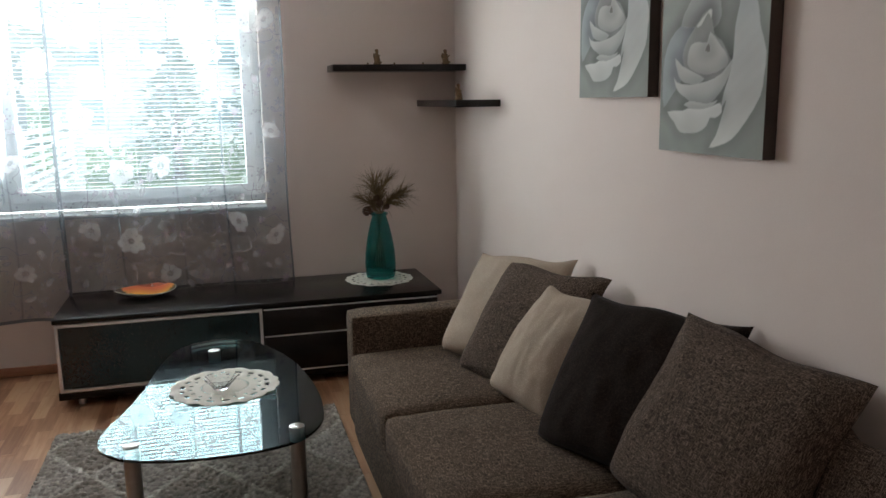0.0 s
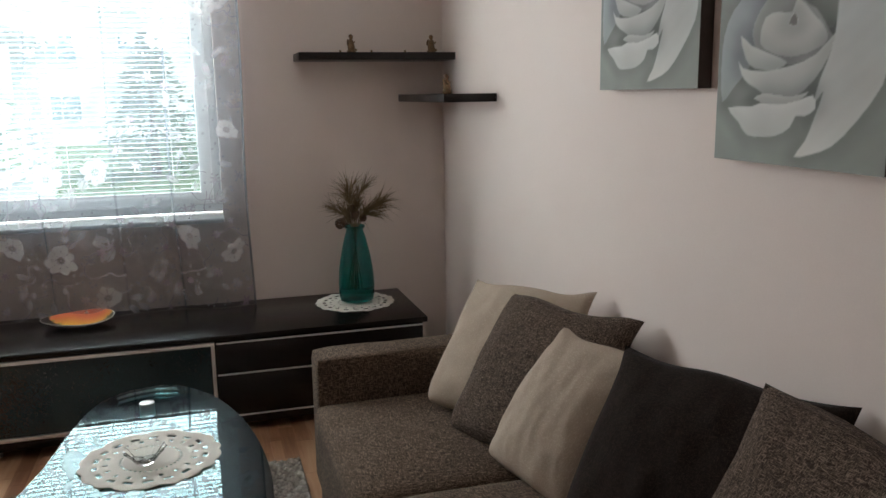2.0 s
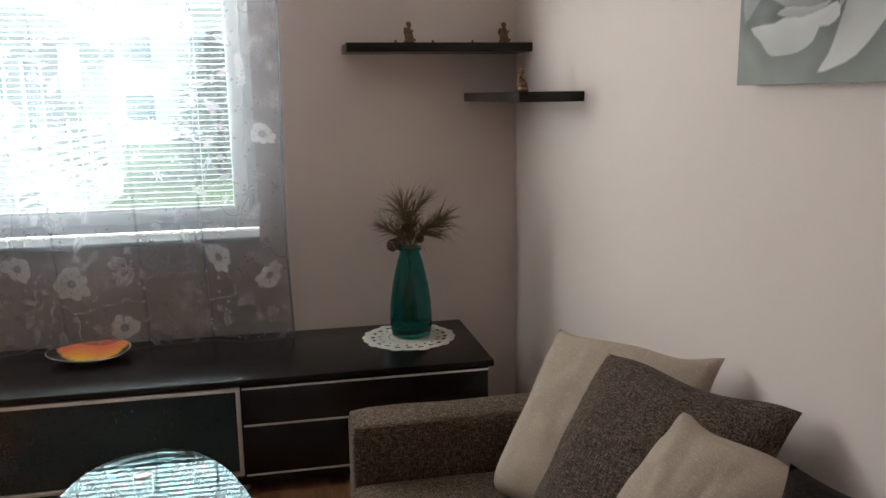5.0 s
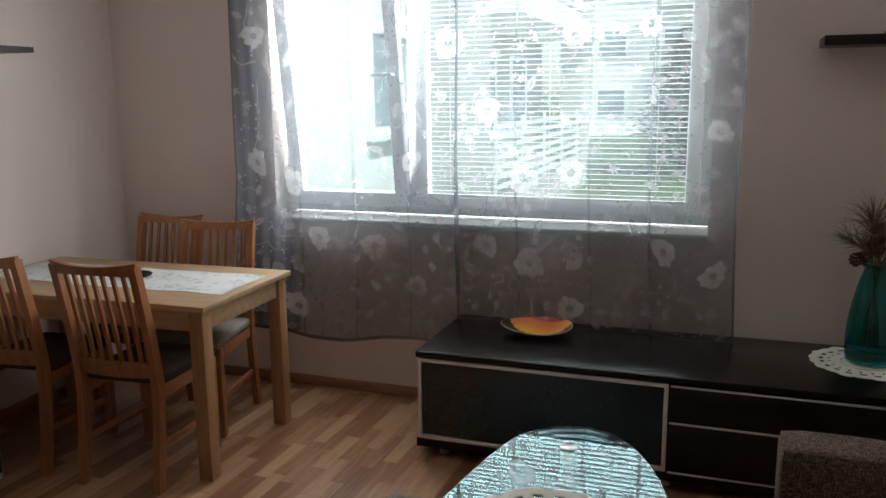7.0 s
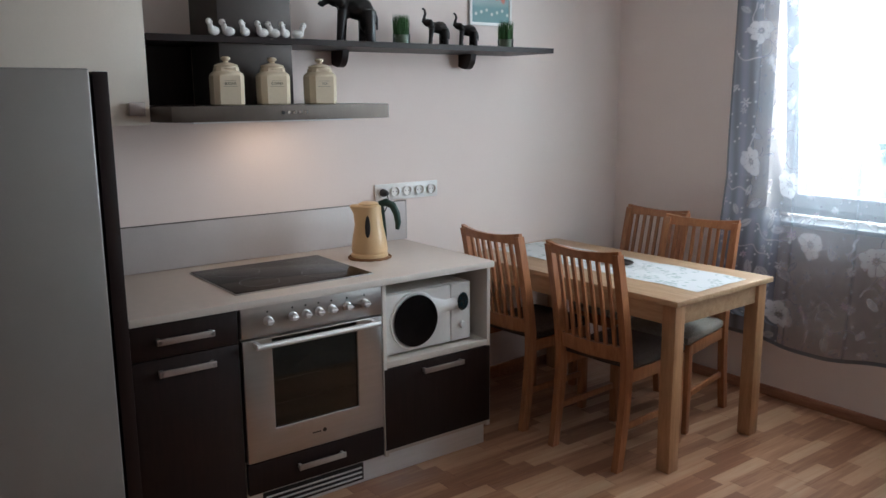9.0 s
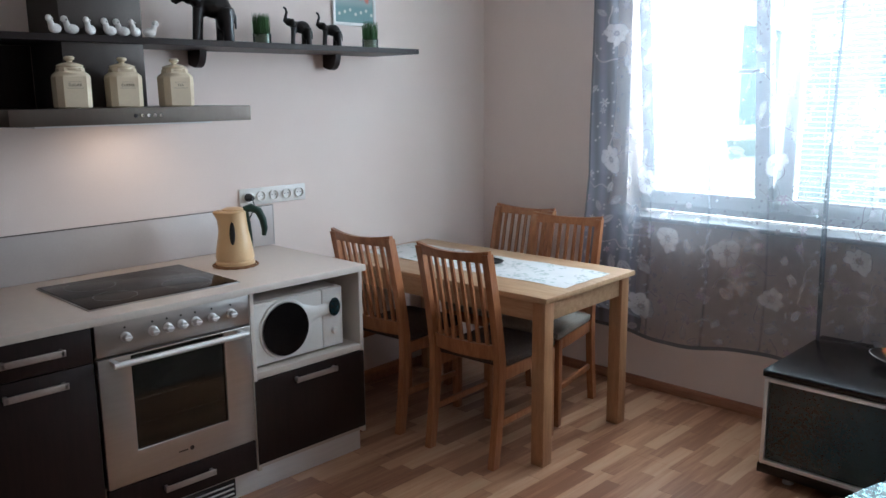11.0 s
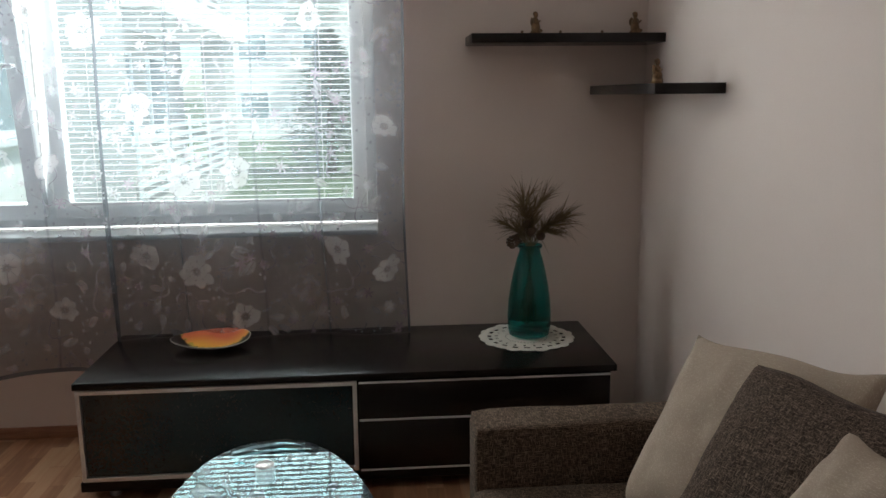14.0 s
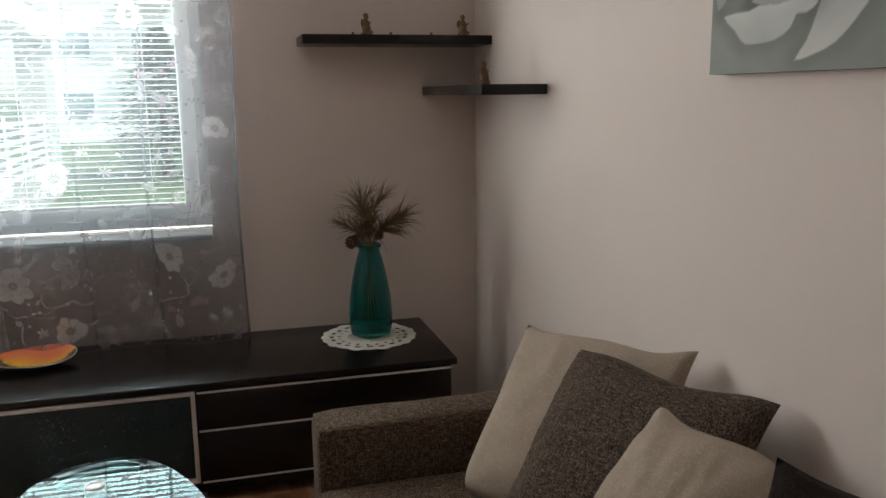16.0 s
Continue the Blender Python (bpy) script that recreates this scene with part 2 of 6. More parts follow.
# ---- mesh helpers ----
def box(lo, hi, bev=0.0, seg=2, bm=None):
    bm = bm or bmesh.new()
    vs = [bm.verts.new((x, y, z)) for x in (lo[0], hi[0]) for y in (lo[1], hi[1]) for z in (lo[2], hi[2])]
    fs = [bm.faces.new([vs[i] for i in q]) for q in ((0, 1, 3, 2), (4, 6, 7, 5), (0, 4, 5, 1), (2, 3, 7, 6), (0, 2, 6, 4), (1, 5, 7, 3))]
    if bev:
        es = {e for f in fs for e in f.edges}
        bmesh.ops.bevel(bm, geom=list(es), offset=bev, segments=seg, affect="EDGES", profile=0.5)
    return bm


def prism(outline, z0, z1, bev=0.0, seg=2, bm=None):
    """An outline in x and y, drawn up from z0 to z1."""
    bm = bm or bmesh.new()
    lo, hi = [bm.verts.new((x, y, z0)) for x, y in outline], [bm.verts.new((x, y, z1)) for x, y in outline]
    top, bot = bm.faces.new(hi), bm.faces.new(lo[::-1])
    n = len(outline)
    for i in range(n):
        bm.faces.new((lo[i], lo[(i + 1) % n], hi[(i + 1) % n], hi[i]))
    if bev:
        bmesh.ops.bevel(bm, geom=list(top.edges) + list(bot.edges), offset=bev, segments=seg, affect="EDGES", profile=0.5)
    return bm


def lathe(profile, n=32, bm=None, centre=(0, 0), wob=None):
    """Rings of (radius, z) about the upright axis, closed where the radius is 0."""
    bm = bm or bmesh.new()
    rings = []
    for r, z in profile:
        if r < 1e-5:
            rings.append([bm.verts.new((centre[0], centre[1], z))])
        else:
            rings.append([bm.verts.new((centre[0] + r * math.cos(a) * (wob(a, z) if wob else 1), centre[1] + r * math.sin(a) * (wob(a, z) if wob else 1), z)) for a in (2 * math.pi * i / n for i in range(n))])
    for a, b in zip(rings, rings[1:]):
        for i in range(n):
            j = (i + 1) % n
            if len(a) == 1 and len(b) == 1:
                continue
            if len(a) == 1:
                bm.faces.new((a[0], b[j], b[i]))
            elif len(b) == 1:
                bm.faces.new((a[i], a[j], b[0]))
            else:
                bm.faces.new((a[i], a[j], b[j], b[i]))
    return bm


def tube(points, radii, n=8, bm=None, cap=True):
    bm = bm or bmesh.new()
    pts = [Vector(p) for p in points]
    if not hasattr(radii, "__len__"):
        radii = [radii] * len(pts)
    rings, side = [], None
    for i, p in enumerate(pts):
        d = (pts[min(i + 1, len(pts) - 1)] - pts[max(i - 1, 0)]).normalized()
        if side is None:
            side = d.orthogonal().normalized()
        side = (side - d * side.dot(d)).normalized()
        up = d.cross(side)
        rings.append([bm.verts.new(p + radii[i] * (math.cos(a) * side + math.sin(a) * up)) for a in (2 * math.pi * k / n for k in range(n))])
    for a, b in zip(rings, rings[1:]):
        for k in range(n):
            bm.faces.new((a[k], a[(k + 1) % n], b[(k + 1) % n], b[k]))
    if cap:
        bm.faces.new(rings[0][::-1])
        bm.faces.new(rings[-1])
    return bm


def blob(centre, size, bm=None, turn=(0, 0, 0), n=2):
    bm = bm or bmesh.new()
    m = pose(*centre, *turn) @ Matrix.Diagonal((*size, 1))
    bmesh.ops.create_icosphere(bm, subdivisions=n, radius=1, matrix=m)
    return bm


def smooth_by(ob, degrees=35):
    me = ob.data
    me.polygons.foreach_set("use_smooth", [True] * len(me.polygons))
    me.set_sharp_from_angle(angle=radians(degrees))


def part(name, bm, material, parent=None, label="", at=None, flat=False):
    me = bpy.data.meshes.new(name)
    bmesh.ops.recalc_face_normals(bm, faces=bm.faces)
    bm.to_mesh(me)
    bm.free()
    me.materials.append(material)
    ob = new(name, me)
    if not flat:
        smooth_by(ob)
    if parent:
        ob.parent = parent
    if at is not None:
        ob.matrix_basis = at
    if label:
        ob["label"] = label
    return ob


def thing(name, label, category, m=None, group="", kind=""):
    ob = new(name)
    ob.empty_display_size = 0.1
    if m is not None:
        ob.matrix_basis = m
    return tagged(ob, label, category, group, kind)


def structure(name, bm, material, label=""):
    ob = part(name, bm, material)
    return tagged(ob, label, "", "", "structure")


def hoop(axis, a0, a1, b0, b1, d0, d1, side, foot, head, bev=0.0):
    """A rectangular frame as one closed mesh. axis: the way it faces; a: across, b: up, d: its depth."""
    bm = bmesh.new()
    def at(a, b, d):
        return bm.verts.new((d, a, b) if axis == "x" else (a, d, b))
    outer = [[at(a, b, d) for a, b in ((a0, b0), (a1, b0), (a1, b1), (a0, b1))] for d in (d0, d1)]
    inner = [[at(a, b, d) for a, b in ((a0 + side, b0 + foot), (a1 - side, b0 + foot), (a1 - side, b1 - head), (a0 + side, b1 - head))] for d in (d0, d1)]
    for i in range(4):
        j = (i + 1) % 4
        for k in (0, 1):
            bm.faces.new((outer[k][i], outer[k][j], inner[k][j], inner[k][i]))
        bm.faces.new((outer[0][i], outer[1][i], outer[1][j], outer[0][j]))
        bm.faces.new((inner[0][i], inner[1][i], inner[1][j], inner[0][j]))
    bmesh.ops.recalc_face_normals(bm, faces=bm.faces)
    if bev:
        es = [e for e in bm.edges if len(e.link_faces) == 2 and e.calc_face_angle(0) > 0.5]
        bmesh.ops.bevel(bm, geom=es, offset=bev, segments=2, affect="EDGES", profile=0.5)
    return bm


# ---- the room ----
XL, XR, YB, YF, H = -2.93, 1.503, -1.25, 5.07, 2.62
TH = 0.30
structure("subfloor", box((XL - 0.1, YB - 0.1, -0.12), (XR + 0.1, YF + 0.1, -0.009)), M_CARCASS, "level screed under the floor boards")
structure("ceiling", box((XL - TH, YB - TH, H), (XR + TH, YF + TH, H + 0.2)), M_CEIL, "plain white painted ceiling")
structure("wall_right", box((XR, YB, -0.1), (XR + TH, YF, H)), M_WALL, "plain wall in matt pale rose-beige paint")
structure("wall_left", box((XL - TH, YB, -0.1), (XL, YF, H)), M_WALL, "plain kitchen wall in matt pale beige paint")
structure("wall_back", box((XL - TH, YB - TH, -0.1), (XR + TH, YB, H)), M_WALL, "plain wall in matt pale beige paint")
WX0, WX1, WZ0, WZ1 = -1.915, 0.29, 0.915, 2.36
wall = bmesh.new()
for lo, hi in (((XL - TH, YF, -0.1), (WX0, YF + TH, H)), ((WX1, YF, -0.1), (XR + TH, YF + TH, H)), ((WX0, YF, -0.1), (WX1, YF + TH, WZ0)), ((WX0, YF, WZ1), (WX1, YF + TH, H))):
    box(lo, hi, bm=wall)
structure("wall_window", wall, M_WALL, "window wall in matt pale rose-beige paint")
sk = bmesh.new()
box((XL, YF - 0.016, 0), (XR, YF, 0.055), 0.004, bm=sk)
box((XR - 0.016, YB, 0), (XR, YF - 0.017, 0.055), 0.004, bm=sk)
box((XL, 3.52, 0), (XL + 0.016, YF - 0.017, 0.055), 0.004, bm=sk)
structure("baseboard", sk, M_SKIRT, "slim reddish-brown wooden skirting")

# ---- window ----
win = tagged(new("window_1"), "wide white two-leaf window with a tilted leaf", "", "", "structure")
def ring(x0, x1, z0, z1, w, y0, y1, wb=None, bev=0.006):
    """A frame facing y."""
    return hoop("y", x0, x1, z0, z1, y0, y1, w, wb or w, w, bev)
FZ = WZ0 + 0.035
part("window_frame", ring(WX0, WX1, FZ, WZ1, 0.055, 5.215, 5.285), M_WINDOW, win)
part("mullion", box((-1.20, 5.217, FZ + 0.05), (-1.145, 5.283, WZ1 - 0.05), 0.004), M_WINDOW, win)
part("window_sill", box((WX0 - 0.03, 5.03, WZ0 - 0.022 + 0.02), (WX1 + 0.0, 5.213, WZ0 + 0.022), 0.008), M_SILL, win, "broad pale window board")
part("outer_sill", box((WX0, 5.287, WZ0 - 0.02), (WX1, 5.44, WZ0 + 0.02), 0.004), M_WINDOW, win)
# the fixed-shut leaf
part("sash", ring(-1.15, 0.245, FZ + 0.045, WZ1 - 0.045, 0.065, 5.175, 5.235), M_WINDOW, win)
p = part("pane", box((-1.09, 5.20, FZ + 0.10), (0.185, 5.206, WZ1 - 0.10)), M_PANE, win)
p.visible_shadow = False
# the tilted leaf, hinged at its foot
leaf = pose(0, 5.20, FZ + 0.045, 7.0, 0, 0)
sash = part("sash", ring(WX0 + 0.045, -1.195, 0, WZ1 - FZ - 0.09, 0.07, -0.03, 0.03), M_WINDOW, win, "white sash tilted open at its top", leaf)
p = part("pane", box((WX0 + 0.11, -0.003, 0.065), (-1.26, 0.003, WZ1 - FZ - 0.155)), M_PANE, win, "", leaf)
p.visible_shadow = False
hb = box((-0.012, -0.012, -0.035), (0.012, 0.0, 0.035), 0.004)
box((-0.009, -0.05, -0.009), (0.009, -0.012, 0.009), 0.004, bm=hb)
box((-0.11, -0.055, -0.01), (0.009, -0.04, 0.01), 0.005, bm=hb)
part("window_handle", hb, M_WINDOW, win, "white lever handle", leaf @ pose(-1.225, -0.032, 0.68))

# venetian blind on the right-hand leaf
blind = thing("venetian_blind", "white aluminium venetian blind with open slats on the window leaf", "blind")
sl = bmesh.new()
cs = [(-0.0088, -0.0002), (-0.0045, 0.0009), (0.0, 0.0013), (0.0045, 0.0009), (0.0088, -0.0002)]
va = [sl.verts.new((x, y, z + dz)) for x in (-1.085, 0.18) for y, z in cs for dz in (0, 0.0007)]
for i in range(4):
    a, b2 = i * 2, (i + 1) * 2
    sl.faces.new((va[a], va[b2], va[b2 + 10], va[a + 10]))
    sl.faces.new((va[a + 1], va[a + 11], va[b2 + 11], va[b2 + 1]))
sl.faces.new((va[0], va[10], va[11], va[1]))
sl.faces.new((va[8], va[9], va[19], va[18]))
slat0 = None
z = 1.085
k = 0
M_SLAT = paint("slat_enamel", (0.84, 0.85, 0.85), 0.35, vary=0.02, relief=0)
while z < 2.19:
    m = pose(0, 5.158, z, -4 + 1.5 * math.sin(k * 1.7), 0, 0.0)
    if slat0 is None:
        slat0 = part("slat", sl, M_SLAT, blind, "", m)
    else:
        o = slat0.copy()
        scene.collection.objects.link(o)
        o.matrix_basis = m
    z += 0.0245
    k += 1
part("bottom_rail", box((-1.085, 5.148, 1.055), (0.18, 5.168, 1.068), 0.003), M_SLAT, blind)
part("head_rail", box((-1.085, 5.143, 2.20), (0.18, 5.172, 2.235), 0.003), M_SLAT, blind)
for x in (-0.95, -0.45, 0.05):
    part("ladder_cord", tube([(x, 5.146, 1.06), (x, 5.146, 2.21)], 0.0012, 5), M_WHITEPL, blind)

# ---- television bench ----
bench = thing("tv_bench", "low black-brown television bench with a frosted glass flap door", "sideboard")
BX0, BX1, BY0, BY1 = -0.86, 1.21, 4.405, 5.04
part("benchtop", box((BX0, BY0, 0.455), (BX1, BY1, 0.482), 0.003), M_BLACK, bench)
car = box((BX0 + 0.02, BY0 + 0.022, 0.048), (BX0 + 0.04, BY1 - 0.01, 0.455))
box((BX1 - 0.04, BY0 + 0.022, 0.048), (BX1 - 0.02, BY1 - 0.01, 0.455), bm=car)
box((0.185, BY0 + 0.022, 0.085), (0.205, BY1 - 0.02, 0.455), bm=car)
box((BX0 + 0.04, BY1 - 0.02, 0.085), (BX1 - 0.04, BY1 - 0.012, 0.455), bm=car)
part("carcass", car, M_BLACK, bench)
part("base_board", box((BX0 - 0.002, BY0 + 0.004, 0.046), (BX1 - 0.004, BY1 - 0.012, 0.083), 0.002), M_BLACK, bench)
door = part("door", box((-0.832, BY0 + 0.009, 0.107), (0.174, BY0 + 0.014, 0.433)), M_BLACKGLASS, bench, "dark frosted glass flap door")
part("door_frame", ring(-0.852, 0.194, 0.087, 0.451, 0.016, BY0 + 0.002, BY0 + 0.02, bev=0.0015), M_ALU, door)
for z0, z1 in ((0.296, 0.438), (0.09, 0.288)):
    d = part("drawer", box((0.202, BY0 + 0.004, z0), (1.185, BY0 + 0.02, z1), 0.0015), M_BLACK, bench)
for z0 in (0.440, 0.2885, 0.0835):
    part("trim_strip", box((0.202, BY0 + 0.001, z0), (1.185, BY0 + 0.012, z0 + 0.007), 0.001), M_ALU, bench)
for x in (BX0 + 0.10, 0.19, BX1 - 0.12):
    for y in (BY0 + 0.08, BY1 - 0.1):
        part("foot", lathe([(0, 0), (0.022, 0), (0.022, 0.042), (0.018, 0.047), (0, 0.047)], 20), M_ALU, bench, "", pose(x, y, 0))

# ---- sofa ----
def soft_box(lo, hi, bulge, nx=14, ny=14, nz=6, rnd=0.05, wrinkle=0.004, seed=0):
    """A padded block: rounded, swollen on top, lightly wrinkled."""
    bm = bmesh.new()
    c = [(a + b) / 2 for a, b in zip(lo, hi)]
    h = [(b - a) / 2 for a, b in zip(lo, hi)]
    bmesh.ops.create_cube(bm, size=2)
    bmesh.ops.subdivide_edges(bm, edges=bm.edges, cuts=nx, use_grid_fill=True)
    for v in bm.verts:
        q = Vector([v.co[i] * h[i] for i in range(3)])
        core = Vector([max(-h[i] + rnd, min(h[i] - rnd, q[i])) for i in range(3)])
        d = q - core
        if d.length > 1e-6:
            q = core + d.normalized() * min(rnd, max(abs(x) for x in d))
        u, w = v.co.x, v.co.y
        if v.co.z > 0.2:
            q.z += bulge * (1 - u * u) * (1 - w * w)
        n = noise.noise(Vector((q.x * 7 + seed * 3.1, q.y * 7, q.z * 5)))
        q += Vector((0.3, 0.3, 1)) * n * wrinkle
        v.co = q + Vector(c)
    return bm

sofa = thing("sofa", "three-seat sofa in grey-brown tweed fabric with a box arm", "sofa")
SX0, SX1 = 0.555, 1.49
part("armrest", soft_box((SX0, 3.60, 0.03), (SX1, 3.77, 0.585), 0.006, rnd=0.022, wrinkle=0.003), M_SOFA, sofa)
part("armrest", soft_box((SX0, 1.10, 0.03), (SX1, 1.27, 0.585), 0.006, rnd=0.022, wrinkle=0.003, seed=4), M_SOFA, sofa)
part("backrest", soft_box((1.25, 1.27, 0.03), (SX1, 3.60, 0.58), 0.008, rnd=0.04, seed=5), M_SOFA, sofa)
part("base", soft_box((SX0 - 0.008, 1.272, 0.012), (1.25, 3.60, 0.27), 0.0, rnd=0.02, wrinkle=0.003, seed=6), M_SOFA, sofa)
for i, (y0, y1) in enumerate(((2.815, 3.597), (2.045, 2.81), (1.275, 2.04))):
    part("seat_cushion", soft_box((0.535, y0, 0.26), (1.25, y1, 0.42), 0.022, rnd=0.04, wrinkle=0.006, seed=10 + i), M_SOFA, sofa)
for x in (SX0 + 0.08, SX1 - 0.08):
    for y in (1.2, 3.68):
        part("foot", box((x - 0.025, y - 0.025, 0), (x + 0.025, y + 0.025, 0.032), 0.004), M_BLACKPL, sofa)

def pillow(name, material, bl, tl, tr, label, puff=0.096, seed=0):
    """A stuffed cushion by its lower far, upper far and upper near corners."""
    bl, tl, tr = Vector(bl), Vector(tl), Vector(tr)
    up, along = tl - bl, tr - tl
    nrm = along.cross(up).normalized()
    bm = bmesh.new()
    n = 34
    for s in (1, -1):
        grid = []
        for i in range(n + 1):
            row = []
            for j in range(n + 1):
                u, w = 2 * i / n - 1, 2 * j / n - 1
                edge = 1 - 0.055 * (1 - w * w) * abs(u) ** 3
                edge2 = 1 - 0.055 * (1 - u * u) * abs(w) ** 3
                t = puff * (1 - 0.10 * w) * max(0, (1 - u * u) * (1 - w * w)) ** 0.48
                t += 0.007 * noise.noise(Vector((u * 5 + w * 3 + seed, w * 2 - u * 5, s * 2 + seed))) * (1 - u ** 6) * (1 - w ** 6)
                t += 0.006 * noise.noise(Vector((u * 2.4 + seed * 7, w * 2.4, s))) * (1 - u ** 4) * (1 - w ** 4)
                cr = 1 - (0.085 if w < 0 else 0.07 if seed == 3 else 0.0) * abs(u) ** 5 * abs(w) ** 5
                p = bl + along * (0.5 + 0.5 * u * edge * cr) + up * (0.5 + 0.5 * w * edge2 * cr) + nrm * s * t
                p += nrm * 0.006 * math.sin(9 * u + 5 * w + seed) * (u * u + w * w) * 0.5 + up.normalized() * 0.007 * math.sin(5 * u + seed * 2) * (w > 0) * w
                row.append(bm.verts.new(p))
            grid.append(row)
        for i in range(n):
            for j in range(n):
                bm.faces.new((grid[i][j], grid[i + 1][j], grid[i + 1][j + 1], grid[i][j + 1]))
    bmesh.ops.remove_doubles(bm, verts=bm.verts, dist=0.0006)
    c = (bl + tr) / 2
    for v in bm.verts:
        v.co -= c
    e, f = along.normalized(), up.normalized()
    R = Matrix((e, f, nrm)).transposed()
    for v in bm.verts:
        v.co = R.inverted() @ v.co
    ob = part(name, bm, material, None, "", Matrix.Translation(c) @ R.to_4x4())
    smooth_by(ob, 80)
    return tagged(ob, label, "cushion", "cushions on the sofa")

pillow("cushion", M_LINEN, (0.915, 3.39, 0.45), (1.19, 3.59, 0.855), (1.455, 3.12, 0.875), "cream linen cushion leaning on the sofa arm", seed=1)
pillow("cushion", M_TWEED, (0.945, 3.20, 0.425), (1.235, 3.34, 0.862), (1.445, 2.80, 0.860), "grey-brown tweed cushion leaning on a cream cushion", seed=2)
pillow("cushion", M_LINEN, (1.00, 2.97, 0.415), (1.285, 3.02, 0.822), (1.37, 2.60, 0.808), "cream linen cushion between a tweed and a dark one", seed=3)
pillow("cushion", M_DARKCLOTH, (0.995, 2.41, 0.44), (1.255, 2.56, 0.902), (1.46, 1.98, 0.888), "plain dark brown cushion leaning on the wall", seed=4)
pillow("cushion", M_TWEED, (1.09, 2.11, 0.435), (1.385, 2.14, 0.92), (1.445, 1.475, 0.885), "large grey-brown tweed cushion on the seat", seed=5)

pillow("cushion", M_TWEED, (1.24, 1.56, 0.44), (1.40, 1.50, 0.775), (1.47, 1.28, 0.770), "small dark tweed cushion behind the large tweed one", 0.04, seed=6)

# ---- glass coffee table ----
CT = 0.45
shape = [(0.00, 3.90), (0.10, 3.83), (0.19, 3.69), (0.26, 3.50), (0.30, 3.32), (0.325, 3.12), (0.33, 2.92), (0.305, 2.74), (0.22, 2.61), (0.09, 2.56), (-0.06, 2.55), (-0.22, 2.57), (-0.36, 2.63), (-0.435, 2.74), (-0.43, 2.88), (-0.38, 3.05), (-0.335, 3.25), (-0.305, 3.45), (-0.275, 3.62), (-0.23, 3.77), (-0.14, 3.87)]
def spline(pts, k=5):
    out, n = [], len(pts)
    for i in range(n):
        p0, p1, p2, p3 = (Vector(pts[(i + j - 1) % n]) for j in range(4))
        for s in range(k):
            t = s / k
            out.append(tuple(0.5 * ((2 * p1) + (p2 - p0) * t + (2 * p0 - 5 * p1 + 4 * p2 - p3) * t * t + (3 * p1 - p0 - 3 * p2 + p3) * t ** 3)))
    return out
ctable = thing("coffee_table", "curved clear glass coffee table on grey metal legs", "coffee table")
p = part("tabletop", prism(spline(shape), CT - 0.010, CT, 0.003), M_TOPGLASS, ctable, "clear kidney-shaped glass top")
for x, y in ((-0.33, 2.72), (0.215, 2.72), (-0.06, 3.72)):
    leg = part("leg", lathe([(0, 0.0), (0.028, 0.0), (0.028, 0.008), (0.027, 0.40), (0.027, CT - 0.016), (0, CT - 0.016)], 24), M_STEEL, ctable, "", pose(x, y, 0.018))
    part("cap", lathe([(0, CT - 0.0), (0.026, CT - 0.0), (0.026, CT + 0.002), (0.023, CT + 0.004), (0, CT + 0.004)], 24), M_STEEL, ctable, "", pose(x, y, 0))

# ---- dining table ----
askew = pose(-1.545, 3.885, 0, 0, 0, 2) @ pose(1.545, -3.885, 0)
dt = thing("dining_table", "beech dining table with square legs", "dining table", askew)
TX0, TX1, TY0, TY1 = -2.89, -1.545, 3.885, 4.605
part("tabletop", box((TX0, TY0, 0.725), (TX1, TY1, 0.75), 0.004), M_TABLE, dt)
part("apron", box((TX0 + 0.08, TY0 + 0.035, 0.635), (TX1 - 0.08, TY0 + 0.055, 0.725), 0.002), M_TABLE, dt)
part("apron", box((TX0 + 0.08, TY1 - 0.055, 0.635), (TX1 - 0.08, TY1 - 0.035, 0.725), 0.002), M_TABLE, dt)
part("apron", box((TX1 - 0.055, TY0 + 0.08, 0.635), (TX1 - 0.035, TY1 - 0.08, 0.725), 0.002), M_TABLE, dt)
part("apron", box((TX0 + 0.035, TY0 + 0.08, 0.635), (TX0 + 0.055, TY1 - 0.08, 0.725), 0.002), M_TABLE, dt)
for x in (TX0 + 0.02, TX1 - 0.085):
    for y in (TY0 + 0.02, TY1 - 0.085):
        part("leg", box((x, y, 0), (x + 0.065, y + 0.065, 0.7245), 0.004), M_LEG, dt)

